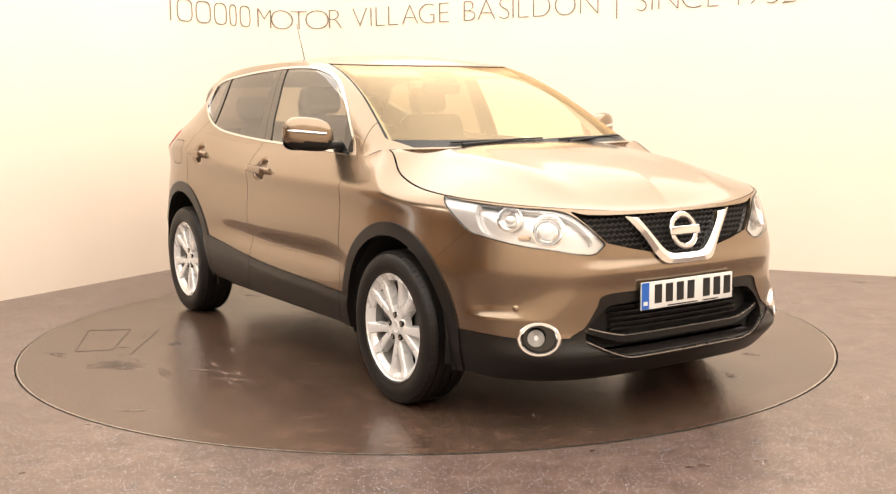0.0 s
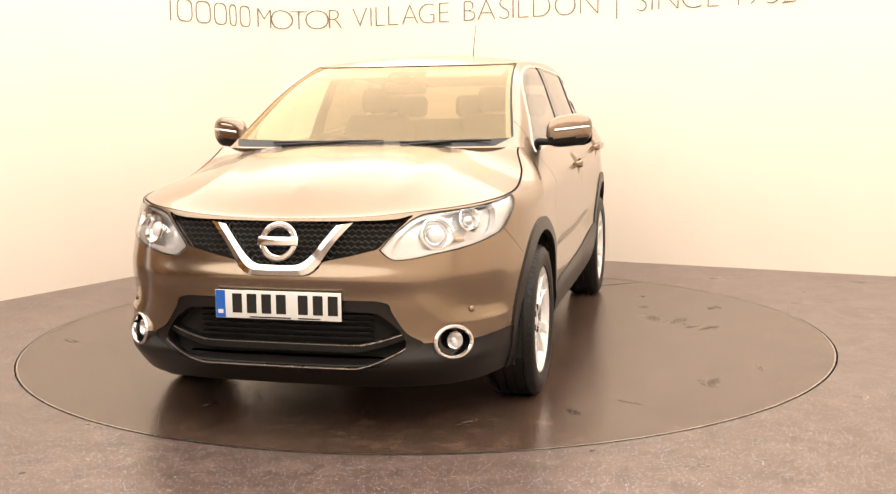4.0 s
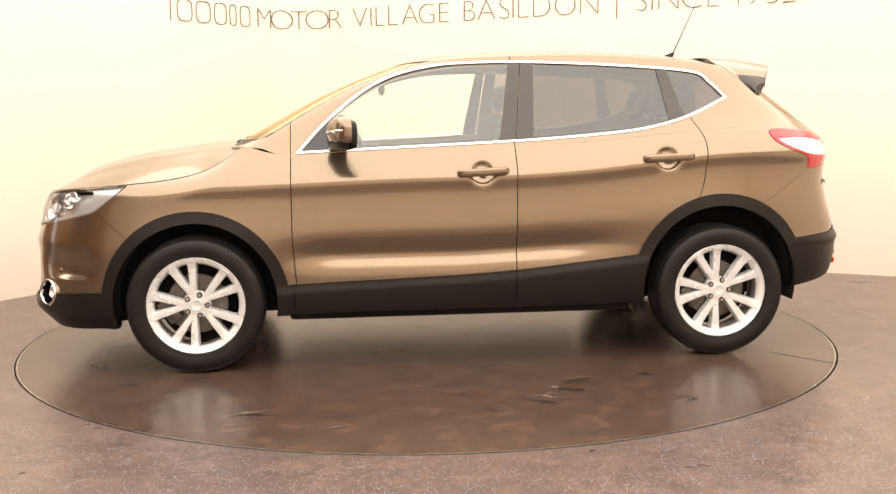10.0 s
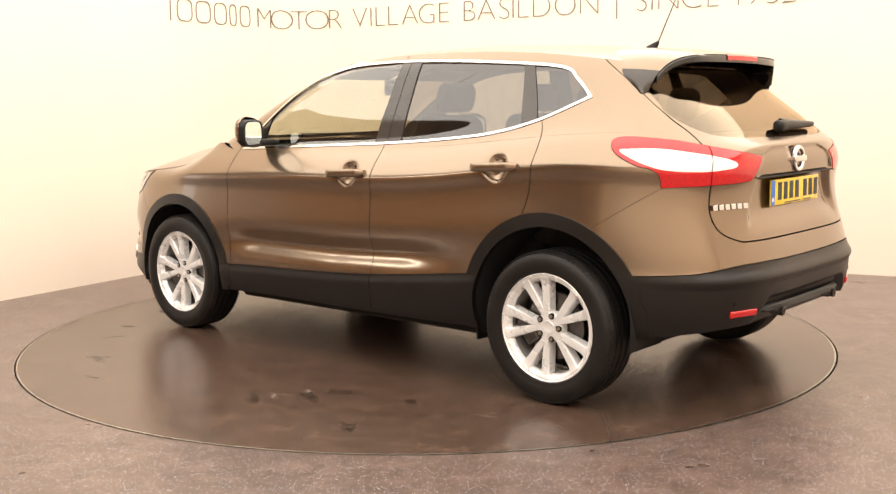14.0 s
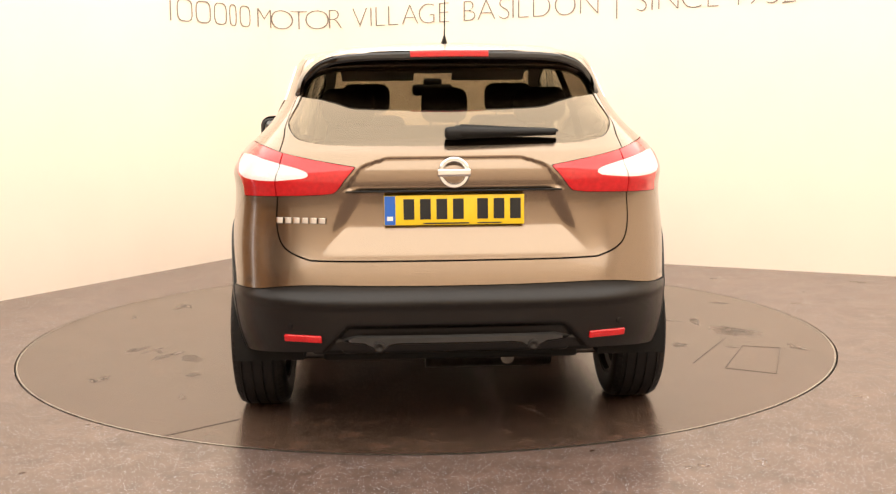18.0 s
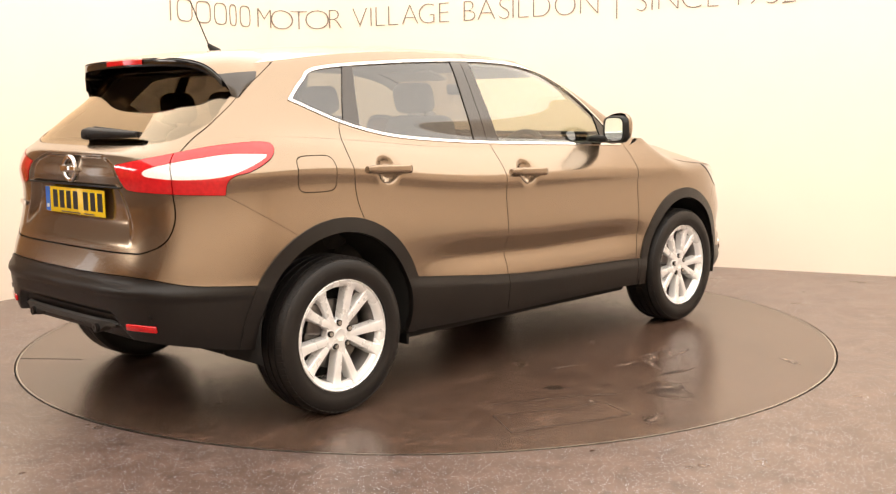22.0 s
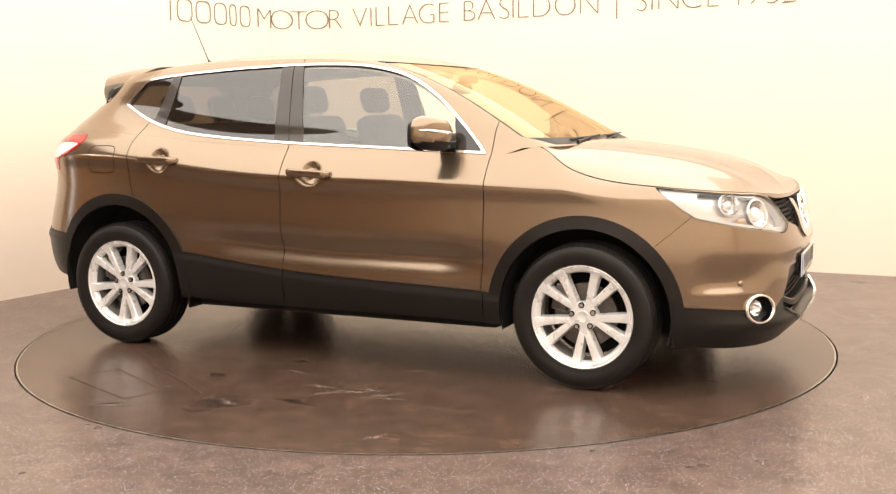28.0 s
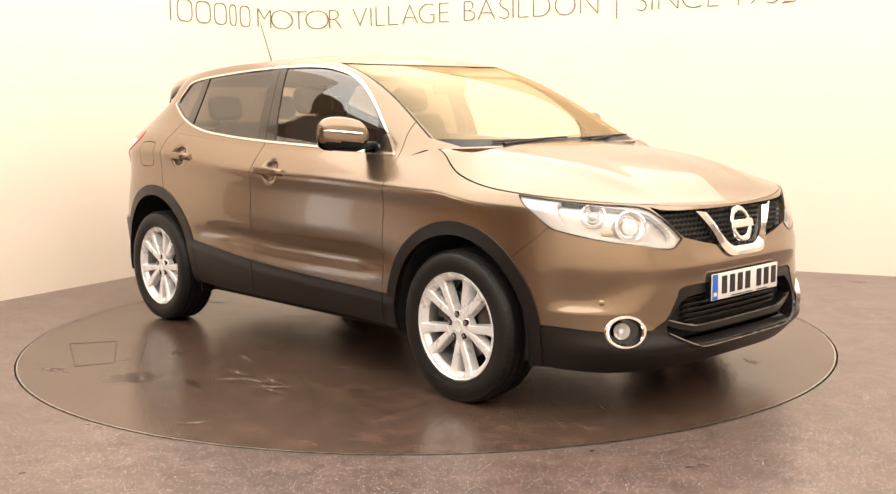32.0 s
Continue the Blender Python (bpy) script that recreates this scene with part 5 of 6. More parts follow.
def mirror(side):
    base = new("door_mirror")
    base.parent = car
    base["label"] = "bronze door mirror with a bright indicator strip"
    bm = bmesh.new()
    bmesh.ops.create_uvsphere(bm, u_segments=36, v_segments=24, radius=1.0)
    for v in bm.verts:
        x, y, z = v.co
        sg = lambda q, p: math.copysign(abs(q) ** p, q)
        v.co = Vector((sg(x, 0.75) * 0.052 * (1 if x > 0 else 0.72), sg(y, 0.62) * 0.112, sg(z, 0.68) * 0.074))
        v.co.z += 0.012 * (1 - (v.co.y / 0.112) ** 2) * (1 if z > 0 else 0)
        v.co.x -= 0.04 * (v.co.y / 0.112)
        v.co.z += 0.012 * (v.co.y / 0.112)
    for v in bm.verts:
        v.co = Vector((0.597 + v.co.x, side * (0.925 + v.co.y), 1.160 + v.co.z))
    low_faces = [f for f in bm.faces if f.calc_center_median().z < 1.128 or f.calc_center_median().x - 0.597 + 0.04 * (side * f.calc_center_median().y - 0.925) / 0.112 < -0.012]
    bmesh.ops.delete(bm, geom=low_faces, context="FACES")
    part("housing", bm, PAINT, base)
    bm = bmesh.new()
    bmesh.ops.create_uvsphere(bm, u_segments=28, v_segments=16, radius=1.0)
    for v in bm.verts:
        x, y, z = v.co
        sg = lambda q, p: math.copysign(abs(q) ** p, q)
        c = Vector((sg(x, 0.75) * 0.048 * (1 if x > 0 else 0.78), sg(y, 0.62) * 0.107, sg(z, 0.62) * 0.074))
        c.x -= 0.04 * (c.y / 0.112)
        c.z += 0.012 * (c.y / 0.112)
        v.co = Vector((0.597 + c.x, side * (0.925 + c.y), 1.158 + c.z))
    part("inner_shell", bm, BLACK, base, "black lower shell")
    bm = bmesh.new()
    box(bm, 0.615, side * 0.80, 1.108, 0.085, 0.14, 0.035, 0.014)
    part("arm", bm, BLACK, base, "black mirror arm")
    bm = bmesh.new()
    prof = []
    for i in range(17):
        k = i / 16
        y = 0.862 + 0.166 * k
        q = (y - 0.925) / 0.112
        bx = 0.597 + 0.052 * max(0.0, 1 - abs(q) ** 3.2) ** 0.5 - 0.04 * q
        prof.append([bm.verts.new((bx + dx, side * y, 1.172 + 0.012 * q + dz)) for dx, dz in ((0.002, -0.007), (0.006, 0.0), (0.002, 0.007))])
    for r, q in zip(prof, prof[1:]):
        for j in range(2):
            bm.faces.new((r[j], r[j + 1], q[j + 1], q[j]))
    part("indicator_strip", bm, CHROME, base, "bright indicator strip")
    bm = bmesh.new()
    seat_m = look((0.556, side * 0.930, 1.160), (1.556, side * (0.930 + 0.357), 1.160))
    for nm, mat, prof, lab in (("mirror_glass", MIRROR, [(0.0005, 0.0), (0.88, 0.0)], "mirror glass"),
                               ("mirror_frame", BLACK, [(0.88, -0.003), (0.90, 0.004), (1.0, 0.002), (1.06, -0.010), (1.07, -0.028)], "black frame round the mirror glass")):
        bm = bmesh.new()
        lathe(bm, prof, 48, axis="z")
        for v in bm.verts:
            r = math.hypot(v.co.x, v.co.y)
            k = r / max((v.co.x ** 4 + v.co.y ** 4) ** 0.25, 1e-6)
            v.co.x, v.co.y = v.co.x * k * 0.096, v.co.y * k * 0.068
        part(nm, bm, mat, base, lab).matrix_basis = seat_m
    return base


mirror(1)
mirror(-1)


# ---- wheels ----
def tyre_mesh():
    bm = bmesh.new()
    prof = [(0.226, 0.070), (0.2385, 0.090), (0.243, 0.101), (0.249, 0.101), (0.262, 0.107), (0.288, 0.109), (0.312, 0.104), (0.326, 0.093), (0.3335, 0.078)]
    for g in (0.062, 0.020, -0.022, -0.064):
        prof += [(0.3365, g + 0.005), (0.328, g + 0.004), (0.328, g - 0.004), (0.3365, g - 0.005)]
    prof += [(0.3335, -0.078), (0.326, -0.093), (0.312, -0.104), (0.288, -0.109), (0.262, -0.107), (0.236, -0.096), (0.222, -0.070)]
    return lathe(bm, prof, 96)


def rim_mesh():
    bm = bmesh.new()
    return lathe(bm, [(0.203, 0.060), (0.208, 0.074), (0.213, 0.083), (0.222, 0.088), (0.230, 0.090), (0.235, 0.096), (0.239, 0.094), (0.239, 0.084), (0.230, 0.076), (0.203, 0.060)], 80)


def barrel_mesh():
    bm = bmesh.new()
    return lathe(bm, [(0.222, -0.095), (0.238, -0.090), (0.222, -0.070), (0.205, -0.02), (0.200, 0.03), (0.203, 0.062)], 80)


def spoke_mesh(a, lean):
    """One tapered, crowned spoke that runs from the hub to the rim."""
    bm = bmesh.new()
    rows = []
    n = 14
    for i in range(n + 1):
        k = i / n
        r = 0.036 + (0.222 - 0.036) * k
        w = 0.0135 + 0.0065 * k + 0.008 * max(0, (k - 0.8) / 0.2) ** 2
        top = 0.070 + 0.010 * math.sin(k * math.pi * 0.5) + 0.012 * max(0, (k - 0.75) / 0.25) ** 2
        off = lean * (0.030 * (1 - k) ** 1.5)
        row = []
        for q, dz in ((-1.28, -0.046), (-1.06, -0.006), (-0.86, 0.0), (0.0, 0.001), (0.86, 0.0), (1.06, -0.006), (1.28, -0.046)):
            t = q * w + off * 0.35
            row.append(bm.verts.new((r * math.cos(a) - t * math.sin(a), top + dz, r * math.sin(a) + t * math.cos(a))))
        rows.append(row)
    for r, q in zip(rows, rows[1:]):
        for j in range(6):
            bm.faces.new((r[j], r[j + 1], q[j + 1], q[j]))
        bm.faces.new((r[6], r[0], q[0], q[6]))
    bm.faces.new(rows[0])
    bm.faces.new(rows[-1][::-1])
    return bm


def build_wheel():
    w = new("wheel")
    w["label"] = "silver ten-spoke alloy wheel with a black tyre"
    ty = part("tyre", tyre_mesh(), RUBBER, w, "black rubber tyre")
    bm = bmesh.new()
    for i in range(72):
        for side in (1, -1):
            a = 2 * math.pi * (i + 0.25 * side) / 72
            m = Matrix.Rotation(-a, 4, "Y") @ Matrix.Translation((0.3282, side * 0.0865, 0)) @ Matrix.Rotation(radians(27 * side), 4, "Z")
            bmesh.ops.create_cube(bm, size=1.0, matrix=m @ Matrix.Diagonal((0.0055, 0.022, 0.0185, 1)))
    tb = part("tread", bm, RUBBER, ty, "small shoulder tread blocks", smooth=False)
    tb["kind"] = "stuff"
    rim_ob = part("rim", rim_mesh(), ALLOY, w, "silver alloy rim")
    part("barrel", barrel_mesh(), BARREL, rim_ob, "inner barrel in alloy darkened to a shaded grey")
    for i in range(5):
        for lean in (1, -1):
            a = radians(108 + 72 * i + lean * 13.8)
            part("spoke", spoke_mesh(a, -lean), ALLOY, rim_ob, smooth=False)
    bm = bmesh.new()
    lathe(bm, [(0.070, 0.030), (0.068, 0.062), (0.060, 0.072), (0.036, 0.074), (0.0005, 0.074)], 40)
    part("hub", bm, ALLOY, rim_ob)
    bm = bmesh.new()
    lathe(bm, [(0.030, 0.068), (0.030, 0.074), (0.028, 0.076), (0.020, 0.0755), (0.018, 0.0745), (0.0005, 0.0745)], 30)
    part("centre_cap", bm, ALLOY, rim_ob, "plain silver centre cap")
    for i in range(5):
        a = radians(108 + 72 * i + 36)
        bm = bmesh.new()
        m = Matrix.Translation((0.053 * math.cos(a), 0.072, 0.053 * math.sin(a))) @ Matrix.Rotation(radians(90), 4, "X")
        bmesh.ops.create_cone(bm, cap_ends=True, segments=16, radius1=0.0135, radius2=0.0135, depth=0.010, matrix=m)
        part("bolt_hole", bm, GAP, rim_ob, "dark bolt recess")
        bm = bmesh.new()
        bmesh.ops.create_cone(bm, cap_ends=True, segments=6, radius1=0.0095, radius2=0.0085, depth=0.016, matrix=m)
        part("wheel_bolt", bm, SATIN, rim_ob, smooth=False)
    bm = bmesh.new()
    lathe(bm, [(0.060, 0.020), (0.148, 0.020), (0.148, 0.0), (0.060, 0.0)], 48, close=True)
    part("brake_disc", bm, IRON, w, "grey iron brake disc")
    bm = bmesh.new()
    box(bm, 0.125, 0.022, 0.055, 0.075, 0.06, 0.13, 0.012)
    part("brake_caliper", bm, IRON, w, "grey brake caliper")
    bm = bmesh.new()
    lathe(bm, [(0.198, -0.06), (0.05, -0.065), (0.0005, -0.065)], 40)
    part("back_plate", bm, GAP, w, "dark back plate")
    return w


wheel = build_wheel()
WHEEL_Y = 0.800
spots = [(WHEEL_X, 1), (-WHEEL_X, 1), (WHEEL_X, -1), (-WHEEL_X, -1)]
for i, (wx, side) in enumerate(spots):
    m = pose(wx, side * WHEEL_Y, WHEEL_Z, 0, 0, 0 if side > 0 else 180) @ pose(0, 0, 0, 0, 36 if side > 0 else -12, 0)
    w = wheel if i == 0 else copy_thing(wheel, m)
    w.matrix_basis = m
    w.parent = car

# wheel wells and the underside
for wx, wz, r_in, r_out in ARCH:
    for side in (1, -1):
        bm = bmesh.new()
        n = 28
        rows = []
        for i in range(n + 1):
            a = radians(-14 + 208 * i / n)
            rows.append([bm.verts.new((wx + (r_in + 0.006) * math.cos(a), side * yy, wz + (r_in + 0.006) * math.sin(a))) for yy in (0.875, 0.60)])
        for r, q in zip(rows, rows[1:]):
            bm.faces.new((r[0], q[0], q[1], r[1]))
        bm.faces.new([r[1] for r in rows])
        part("wheel_well", bm, GAP, car, "dark wheel-well lining")
bm = bmesh.new()
box(bm, 0.0, 0, 0.255, 1.75, 1.58, 0.05, 0.02)
box(bm, 1.75, 0, 0.235, 0.55, 1.20, 0.04, 0.02)
box(bm, -1.72, 0, 0.37, 0.45, 1.10, 0.05, 0.02)
box(bm, 1.33, 0, 0.26, 0.7, 1.10, 0.05, 0.02)
box(bm, -1.33, 0, 0.28, 0.7, 1.05, 0.05, 0.02)
part("underbody", bm, GAP, car, "dark underbody")
bm = bmesh.new()
rod(bm, (1.0, -0.25, 0.205), (-1.5, -0.25, 0.215), 0.028, 0.028, 12)
rod(bm, (-1.35, 0.1, 0.235), (-1.35, -0.45, 0.235), 0.09, 0.09, 18)
part("exhaust", bm, IRON, car, "grey exhaust pipe and silencer")
for wx, dx in ((-WHEEL_X, 0.42), (WHEEL_X, 0.40)):
    for side in (1, -1):
        bm = bmesh.new()
        box(bm, wx + dx, side * 0.77, 0.255, 0.014, 0.15, 0.07, 0.004)
        part("mud_flap", bm, BLACK, car, "small black mud flap")
for side in (1, -1):
    bm = bmesh.new()
    box(bm, -1.42, side * 0.40, 0.245, 0.09, 0.5, 0.06, 0.02)
    part("axle_arm", bm, IRON, car, "grey rear axle arm")

# ---- cabin ----
def seat(cx, cy, wide, name, label, back_h=0.62, heads=((0.0, 0.27),)):
    s = new(name)
    s.parent = car
    s["label"] = label
    tilt = Matrix.Rotation(radians(-14), 4, "Y")
    bm = bmesh.new()
    box(bm, cx + 0.02, cy, 0.60, 0.50, wide, 0.17, 0.06)
    part("cushion", bm, FABRIC, s)
    bm = bmesh.new()
    box(bm, 0, 0, back_h / 2, 0.15, wide, back_h, 0.055)
    for v in bm.verts:
        k = v.co.z / back_h
        v.co.y *= 1 - 0.22 * max(0, k - 0.55) / 0.45
    b = part("backrest", bm, FABRIC, s)
    b.matrix_basis = Matrix.Translation((cx - 0.20, cy, 0.66)) @ tilt
    for hy, hw in heads:
        bm = bmesh.new()
        box(bm, 0.0, hy, back_h + 0.095, 0.10, hw * 0.92, 0.155, 0.062 if hw > 0.3 else 0.048)
        for e in (-0.06, 0.06):
            rod(bm, (0, hy + e, back_h - 0.02), (0, hy + e, back_h + 0.06), 0.006, 0.006, 8)
        h = part("headrest", bm, FABRIC, s)
        h.matrix_basis = Matrix.Translation((cx - 0.20, cy, 0.66)) @ tilt
    return s


seat(-0.02, 0.37, 0.50, "front_seat", "charcoal cloth front seat with headrest", 0.60)
seat(-0.02, -0.37, 0.50, "front_seat", "charcoal cloth front seat with headrest", 0.60)
seat(-0.90, 0.0, 1.28, "rear_bench", "charcoal cloth rear bench with three headrests", 0.56, ((0.42, 0.25), (0.0, 0.22), (-0.42, 0.25)))
bm = bmesh.new()
rows = []
for i in range(25):
    y = -0.70 + 1.40 * i / 24
    hump = 0.035 * math.exp(-((y + 0.37) / 0.20) ** 2)
    rows.append([bm.verts.new(q) for q in ((1.10 - 0.2 * (abs(y) / 0.7) ** 4, y, 1.075), (0.80, y, 1.062 + hump * 0.5), (0.62, y, 1.045 + hump), (0.565, y, 1.00 + hump), (0.56, y, 0.85), (0.66, y, 0.62), (0.9, y, 0.5))])
for r, q in zip(rows, rows[1:]):
    for j in range(6):
        bm.faces.new((r[j], r[j + 1], q[j + 1], q[j]))
dash = part("dashboard", bm, TRIM, car, "dark grey dashboard")
bm = bmesh.new()
box(bm, 0.555, 0.0, 0.93, 0.02, 0.24, 0.15, 0.006)
part("centre_screen", bm, GLOSSB, dash, "black centre screen")
for vy in (0.62, 0.20, -0.20, -0.62):
    bm = bmesh.new()
    box(bm, 0.552, vy, 1.0, 0.02, 0.12, 0.05, 0.006)
    part("air_vent", bm, SATIN, dash, "silver-edged air vent")
sw = new("steering_wheel")
sw.parent = car
sw["label"] = "dark leather steering wheel"
bm = bmesh.new()
n, k = 40, 10
rows = []
for i in range(n):
    a = 2 * math.pi * i / n
    rows.append([bm.verts.new(((0.18 + 0.016 * math.cos(b)) * math.cos(a), (0.18 + 0.016 * math.cos(b)) * math.sin(a), 0.016 * math.sin(b))) for b in (2 * math.pi * j / k for j in range(k))])
for i in range(n):
    for j in range(k):
        bm.faces.new((rows[i][j], rows[(i + 1) % n][j], rows[(i + 1) % n][(j + 1) % k], rows[i][(j + 1) % k]))
part("wheel_rim", bm, TRIM, sw)
bm = bmesh.new()
box(bm, 0, 0, -0.01, 0.15, 0.13, 0.05, 0.02)
box(bm, 0.11, 0, 0, 0.12, 0.035, 0.02, 0.008)
box(bm, -0.11, 0, 0, 0.12, 0.035, 0.02, 0.008)
box(bm, 0, -0.11, 0, 0.05, 0.12, 0.02, 0.008)
part("spokes", bm, TRIM, sw)
sw.matrix_basis = Matrix.Translation((0.43, -0.37, 0.98)) @ Matrix.Rotation(radians(-90), 4, "Z") @ Matrix.Rotation(radians(66), 4, "X")
bm = bmesh.new()
box(bm, 0.36, 0.0, 1.390, 0.03, 0.24, 0.065, 0.02)
rod(bm, (0.37, 0, 1.41), (0.39, 0, 1.455), 0.012, 0.012, 8)
box(bm, 0.395, 0.0, 1.435, 0.08, 0.11, 0.045, 0.015)
part("rear_view_mirror", bm, TRIM, car, "dark rear-view mirror and sensor pod")
bm = bmesh.new()
box(bm, -1.42, 0, 1.03, 0.55, 1.15, 0.02, 0.006)
part("parcel_shelf", bm, TRIM, car, "dark parcel shelf")
bm = bmesh.new()
box(bm, -0.2, 0, 0.42, 2.3, 1.4, 0.06, 0.02)
part("cabin_floor", bm, TRIM, car, "dark cabin carpet")
for side in (1, -1):
    bm = bmesh.new()
    box(bm, 0.30, side * 0.775, 0.80, 1.00, 0.05, 0.46, 0.02)
    part("door_card", bm, TRIM, fd[0] if side > 0 else fd[1], "dark door lining")
    bm = bmesh.new()
    box(bm, -0.60, side * 0.775, 0.82, 0.58, 0.05, 0.50, 0.02)
    part("door_card", bm, TRIM, rd[0] if side > 0 else rd[1], "dark door lining")
for side in (1, -1):
    bm = bmesh.new()
    box(bm, 0.28, side * 0.32, 1.475, 0.16, 0.42, 0.02, 0.008, Matrix.Rotation(radians(18), 4, "Y"))
    part("sun_visor", bm, BEIGE, car, "pale sun visor folded up")


# ---- lettering on the wall; the owner's name is plain bars ----
def along(s):
    """From metres beside the sharp corner to metres along the rounded one."""
    return s * 0.81 if abs(s) < 0.456 else math.copysign(abs(s) - 0.0864, s)


def base_z(s):
    return 2.003 if s < 0 else 2.008 + 0.0078 * s


CAP = 0.182
wall_text = new("wall_lettering")
tagged(wall_text, "thin grey-brown lettering across the white wall", "lettering")


def word(text, spans):
    for ch, (a, b) in zip(text, spans):
        ob = letter(ch, along((a + b) / 2), base_z((a + b) / 2), CAP, wide=(b - a) if b - a > 0.03 else None)
        ob.name = "letter"
        ob.parent = wall_text


word("MOTOR", ((-0.586, -0.407), (-0.368, -0.133), (-0.115, 0.040), (0.062, 0.280), (0.325, 0.460)))
word("VILLAGE", ((0.581, 0.730), (0.765, 0.777), (0.819, 0.912), (0.947, 1.046), (1.086, 1.246), (1.255, 1.409), (1.453, 1.547)))
word("BASILDON", ((1.689, 1.797), (1.819, 1.984), (2.012, 2.115), (2.141, 2.152), (2.193, 2.286), (2.327, 2.479), (2.519, 2.699), (2.738, 2.894)))
word("SINCE", ((3.203, 3.297), (3.334, 3.343), (3.389, 3.549), (3.576, 3.737), (3.777, 3.861)))
word("1952", ((4.000, 4.025), (4.075, 4.170), (4.215, 4.315), (4.331, 4.435)))


def upright(s, z0, z1, wide=0.0085):
    p, d = wall_at(along(s))
    bm = bmesh.new()
    box(bm, 0, (z0 + z1) / 2, 0.002, wide, z1 - z0, 0.004)
    ob = part("letter_bar", bm, LETTER, wall_text, smooth=False)
    ob.matrix_basis = Matrix(((d.x, 0, d.y, p.x), (d.y, 0, -d.x, p.y), (0, 1, 0, 0), (0, 0, 0, 1))) @ Matrix.Translation((0, 0, 0.003))


upright(3.048, 1.985, 2.26)
def plain_frame(a, b, z0, z1, wide=0.0085):
    """A plain rounded outline as large as one character."""
    bm = bmesh.new()
    w, h = (b - a) / 2, (z1 - z0) / 2
    ring_in, ring_out = [], []
    for i in range(32):
        t = 2 * math.pi * i / 32
        c, q = math.copysign(abs(math.cos(t)) ** 0.6, math.cos(t)), math.copysign(abs(math.sin(t)) ** 0.6, math.sin(t))
        for ring, cut in ((ring_out, 0.0), (ring_in, wide)):
            p, d = wall_at(along((a + b) / 2 + (w - cut) * c))
            ring.append(bm.verts.new((p.x + d.y * 0.006, p.y - d.x * 0.006, z0 + h + (h - cut) * q)))
    for i in range(32):
        j = (i + 1) % 32
        bm.faces.new((ring_out[i], ring_out[j], ring_in[j], ring_in[i]))
    made = bmesh.ops.extrude_face_region(bm, geom=list(bm.faces))
    p, d = wall_at(along((a + b) / 2))
    bmesh.ops.translate(bm, verts=[v for v in made["geom"] if isinstance(v, bmesh.types.BMVert)], vec=(-d.y * 0.003, d.x * 0.003, 0))
    part("letter_frame", bm, LETTER, wall_text, smooth=False)


for a, b in ((-1.564, -1.390), (-1.351, -1.176), (-1.136, -0.982), (-0.947, -0.860), (-0.817, -0.683)):
    plain_frame(a, b, base_z(a), base_z(a) + CAP)
upright(-1.636, base_z(-1.6), base_z(-1.6) + CAP)


# ---- marks on the turntable ----
def blot(cx, cy, long, wide, turn, mat, name, seed):
    """A thin uneven smear lying on the deck."""
    rnd = random.Random(seed)
    bm = bmesh.new()
    n = 40
    ph = [rnd.uniform(0, 6.28) for _ in range(4)]
    vs = []
    for i in range(n):
        a = 2 * math.pi * i / n
        r = 1 + 0.18 * math.sin(2 * a + ph[0]) + 0.14 * math.sin(3 * a + ph[1]) + 0.10 * math.sin(5 * a + ph[2]) + 0.10 * math.sin(9 * a + ph[3])
        vs.append(bm.verts.new((long / 2 * r * math.cos(a), wide / 2 * r * math.sin(a), 0)))
    bm.faces.new(vs)
    ob = part(name, bm, mat, turntable, smooth=False)
    ob.matrix_basis = pose(cx, cy, 0.0012 + 0.0001 * (seed % 7), 0, 0, turn)


DARK_MARKS = ((-0.54, 1.41, 0.16, 0.09), (-0.94, 1.18, 0.09, 0.07), (-0.35, 1.57, 0.16, 0.05), (-0.60, 1.25, 0.20, 0.10), (-0.38, 1.62, 0.12, 0.06),
              (-0.20, -1.74, 0.34, 0.20), (-0.52, -1.34, 0.13, 0.07), (-0.64, -1.93, 0.10, 0.06), (0.88, 1.61, 0.16, 0.07), (1.50, 1.03, 0.10, 0.06),
              (-0.97, 1.60, 0.10, 0.05), (-1.02, 1.64, 0.10, 0.04), (0.10, -1.60, 0.22, 0.06), (-0.28, -0.94, 0.10, 0.07))
for i, (mx, my, ml, mw) in enumerate(DARK_MARKS):
    blot(mx, my, ml, mw, (i * 47) % 90 - 30, STAIN, "dark_stain", 100 + i)
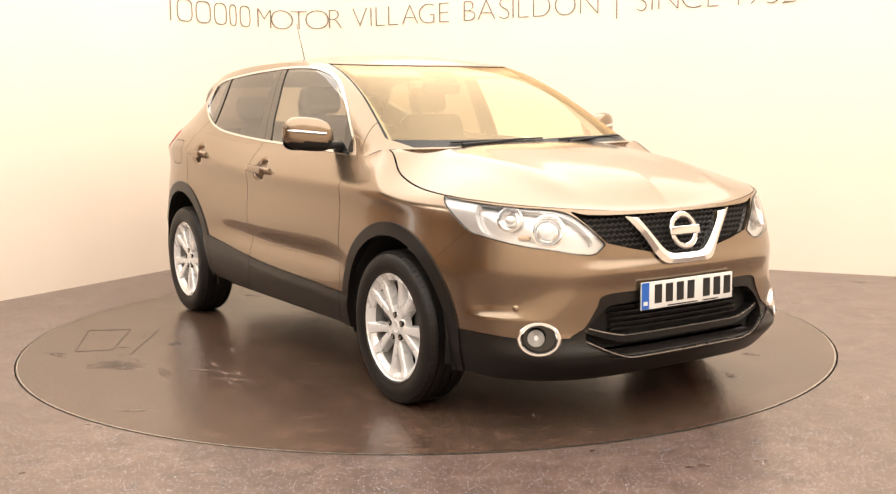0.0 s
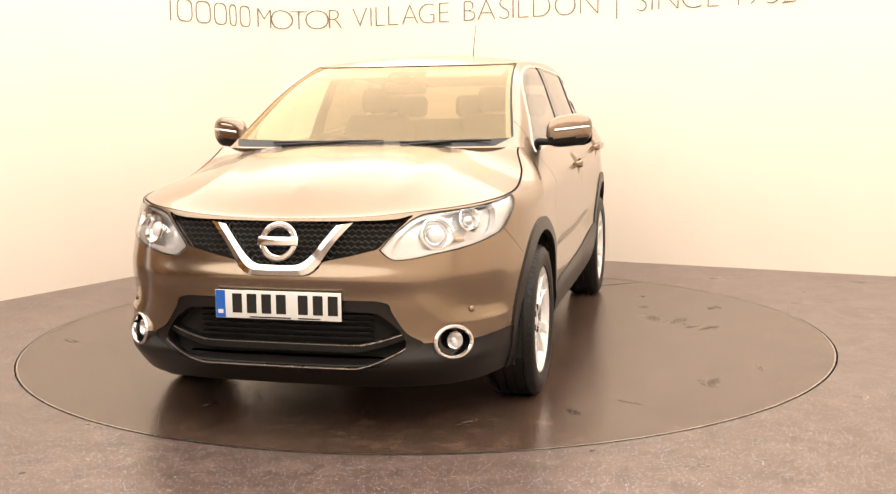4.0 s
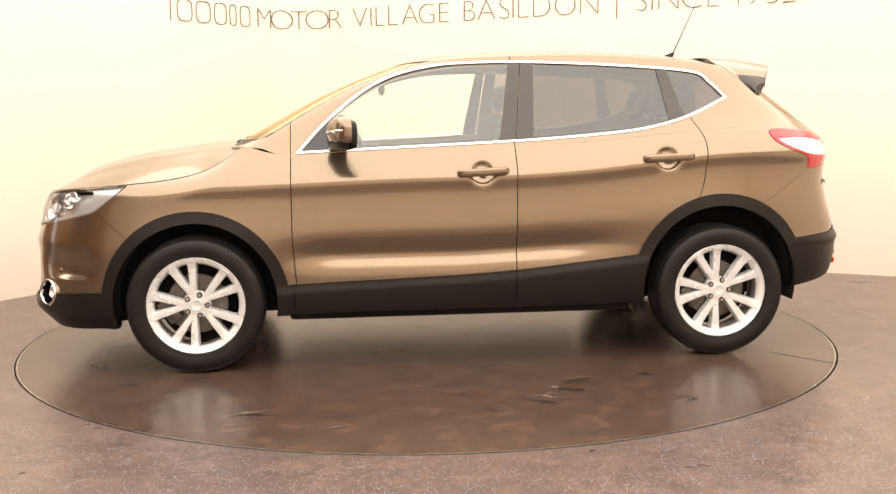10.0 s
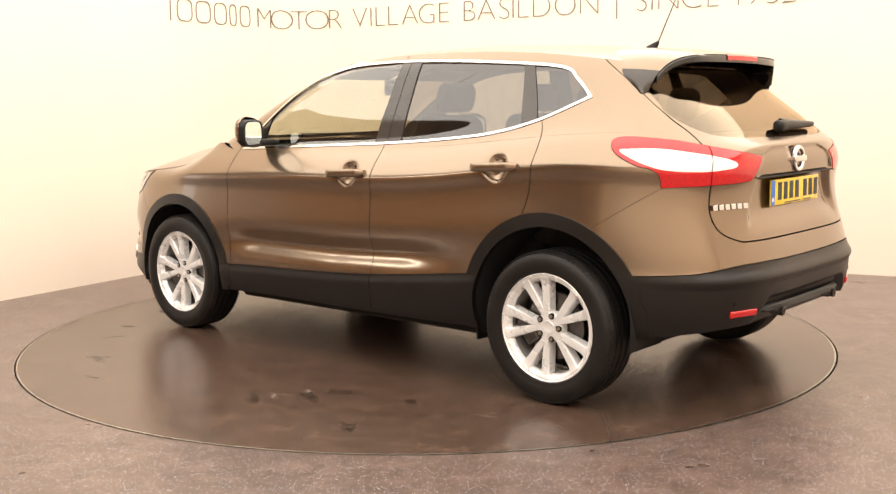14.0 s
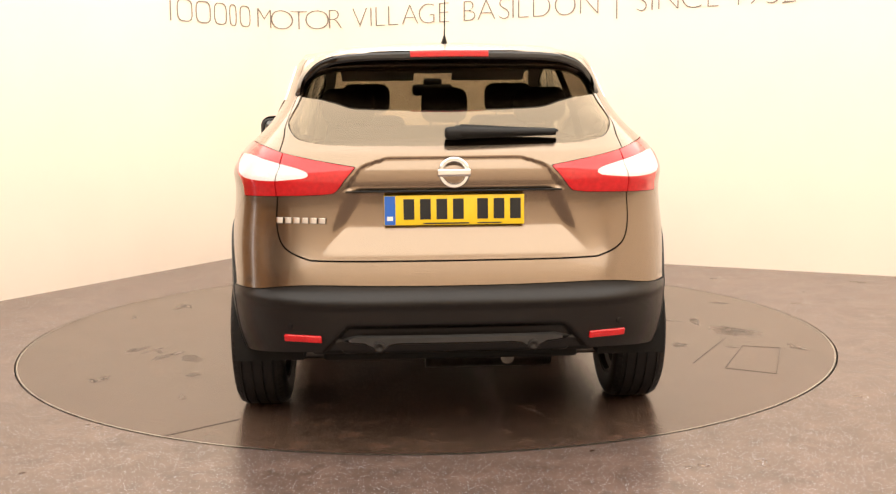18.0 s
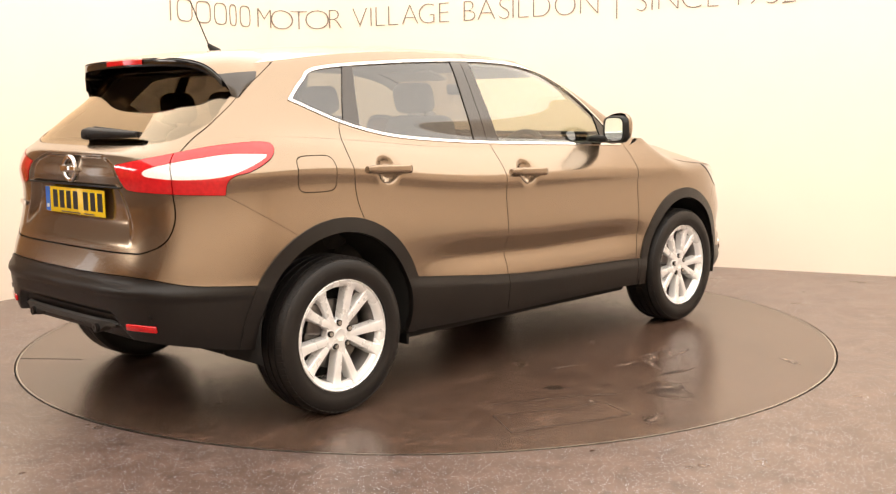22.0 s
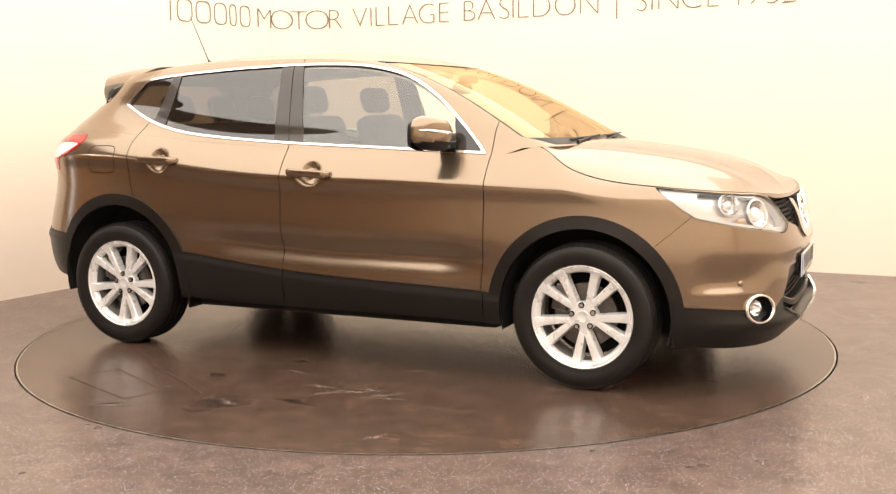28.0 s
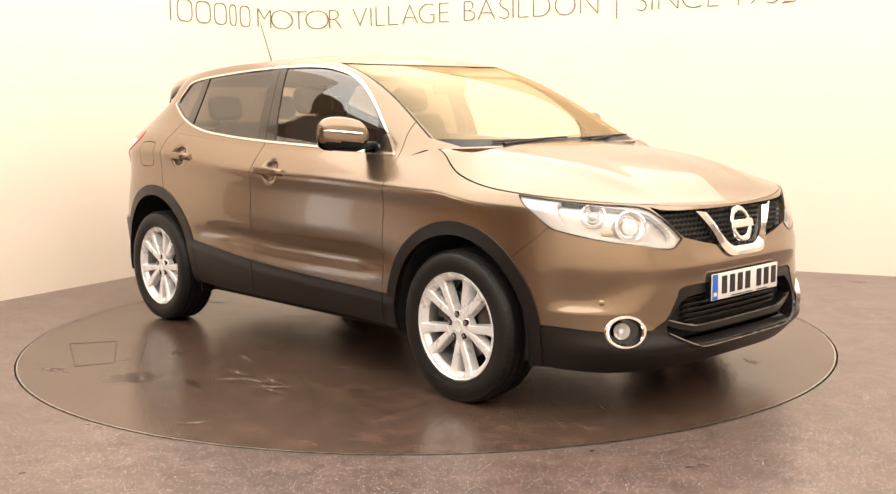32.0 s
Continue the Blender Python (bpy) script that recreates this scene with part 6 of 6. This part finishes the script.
PALE_MARKS = ((-0.46, 1.36, 0.10, 0.06), (-0.42, 1.46, 0.12, 0.03), (1.74, 0.62, 0.16, 0.05), (0.28, -1.35, 0.22, 0.07), (-0.16, -1.72, 0.14, 0.06), (0.42, -1.36, 0.24, 0.06),
              (0.07, -1.33, 0.20, 0.05), (0.16, -1.42, 0.24, 0.05), (0.47, -1.40, 0.20, 0.04), (0.67, -1.91, 0.16, 0.05), (-0.62, -1.95, 0.18, 0.05), (-0.39, 1.50, 0.18, 0.04),
              (0.92, 1.58, 0.16, 0.06), (-0.19, -1.13, 0.16, 0.04), (0.36, -0.91, 0.12, 0.04), (0.33, -1.30, 0.18, 0.05), (-0.59, -1.60, 0.10, 0.03), (0.55, 1.83, 0.12, 0.03),
              (1.30, 1.25, 0.14, 0.03), (-1.35, 1.15, 0.12, 0.03), (1.72, -0.55, 0.15, 0.04), (-1.70, -0.40, 0.14, 0.04))
for i, (mx, my, ml, mw) in enumerate(PALE_MARKS):
    blot(mx, my, ml, mw, (i * 61) % 110 - 40, SCUFF, "pale_scuff", 200 + i)


def seam(ax, ay, bx, by, wide=0.004, mat=JOINT):
    bm = bmesh.new()
    d = Vector((bx - ax, by - ay, 0))
    box(bm, 0, 0, 0, d.length, wide, 0.0012)
    ob = part("seam", bm, mat, turntable, smooth=False)
    ob.matrix_basis = pose((ax + bx) / 2, (ay + by) / 2, 0.0008, 0, 0, math.degrees(math.atan2(d.y, d.x)))


# the cut round a small floor hatch, and joints of the vinyl
HATCHC = ((-1.04, -1.43), (-0.57, -1.67), (-0.64, -1.85), (-1.17, -1.64))
for (ax, ay), (bx, by) in zip(HATCHC, HATCHC[1:] + HATCHC[:1]):
    seam(ax, ay, bx, by, 0.0035)
seam(-1.72, 0.84, -1.93, 1.11)
seam(-0.40, -1.62, -0.93, -1.30)


# ---- turning ----
TURN_X, TURN_Y = -0.111, -0.047


def heading(t):
    """Degrees of the car's heading: an even turn that eases out to a stop."""
    if t <= 28.5:
        return -58.15 - 11.69 * t
    late = ((29.0, -397.02), (29.5, -402.16), (30.0, -405.83), (30.5, -407.59), (31.0, -407.92), (32.0, -407.92))
    k = [(28.5, -58.15 - 11.69 * 28.5)] + list(late)
    for (t0, a0), (t1, a1) in zip(k, k[1:]):
        if t <= t1:
            return a0 + (a1 - a0) * (t - t0) / (t1 - t0)
    return late[-1][1]


def motions():
    times = [i * 0.5 for i in range(65)]
    walk(turntable, [(t, pose(0, 0, 0, 0, 0, heading(t))) for t in times])
    walk(car, [(t, pose(0, 0, 0, 0, 0, heading(t)) @ pose(TURN_X, TURN_Y, 0)) for t in times])


motions()
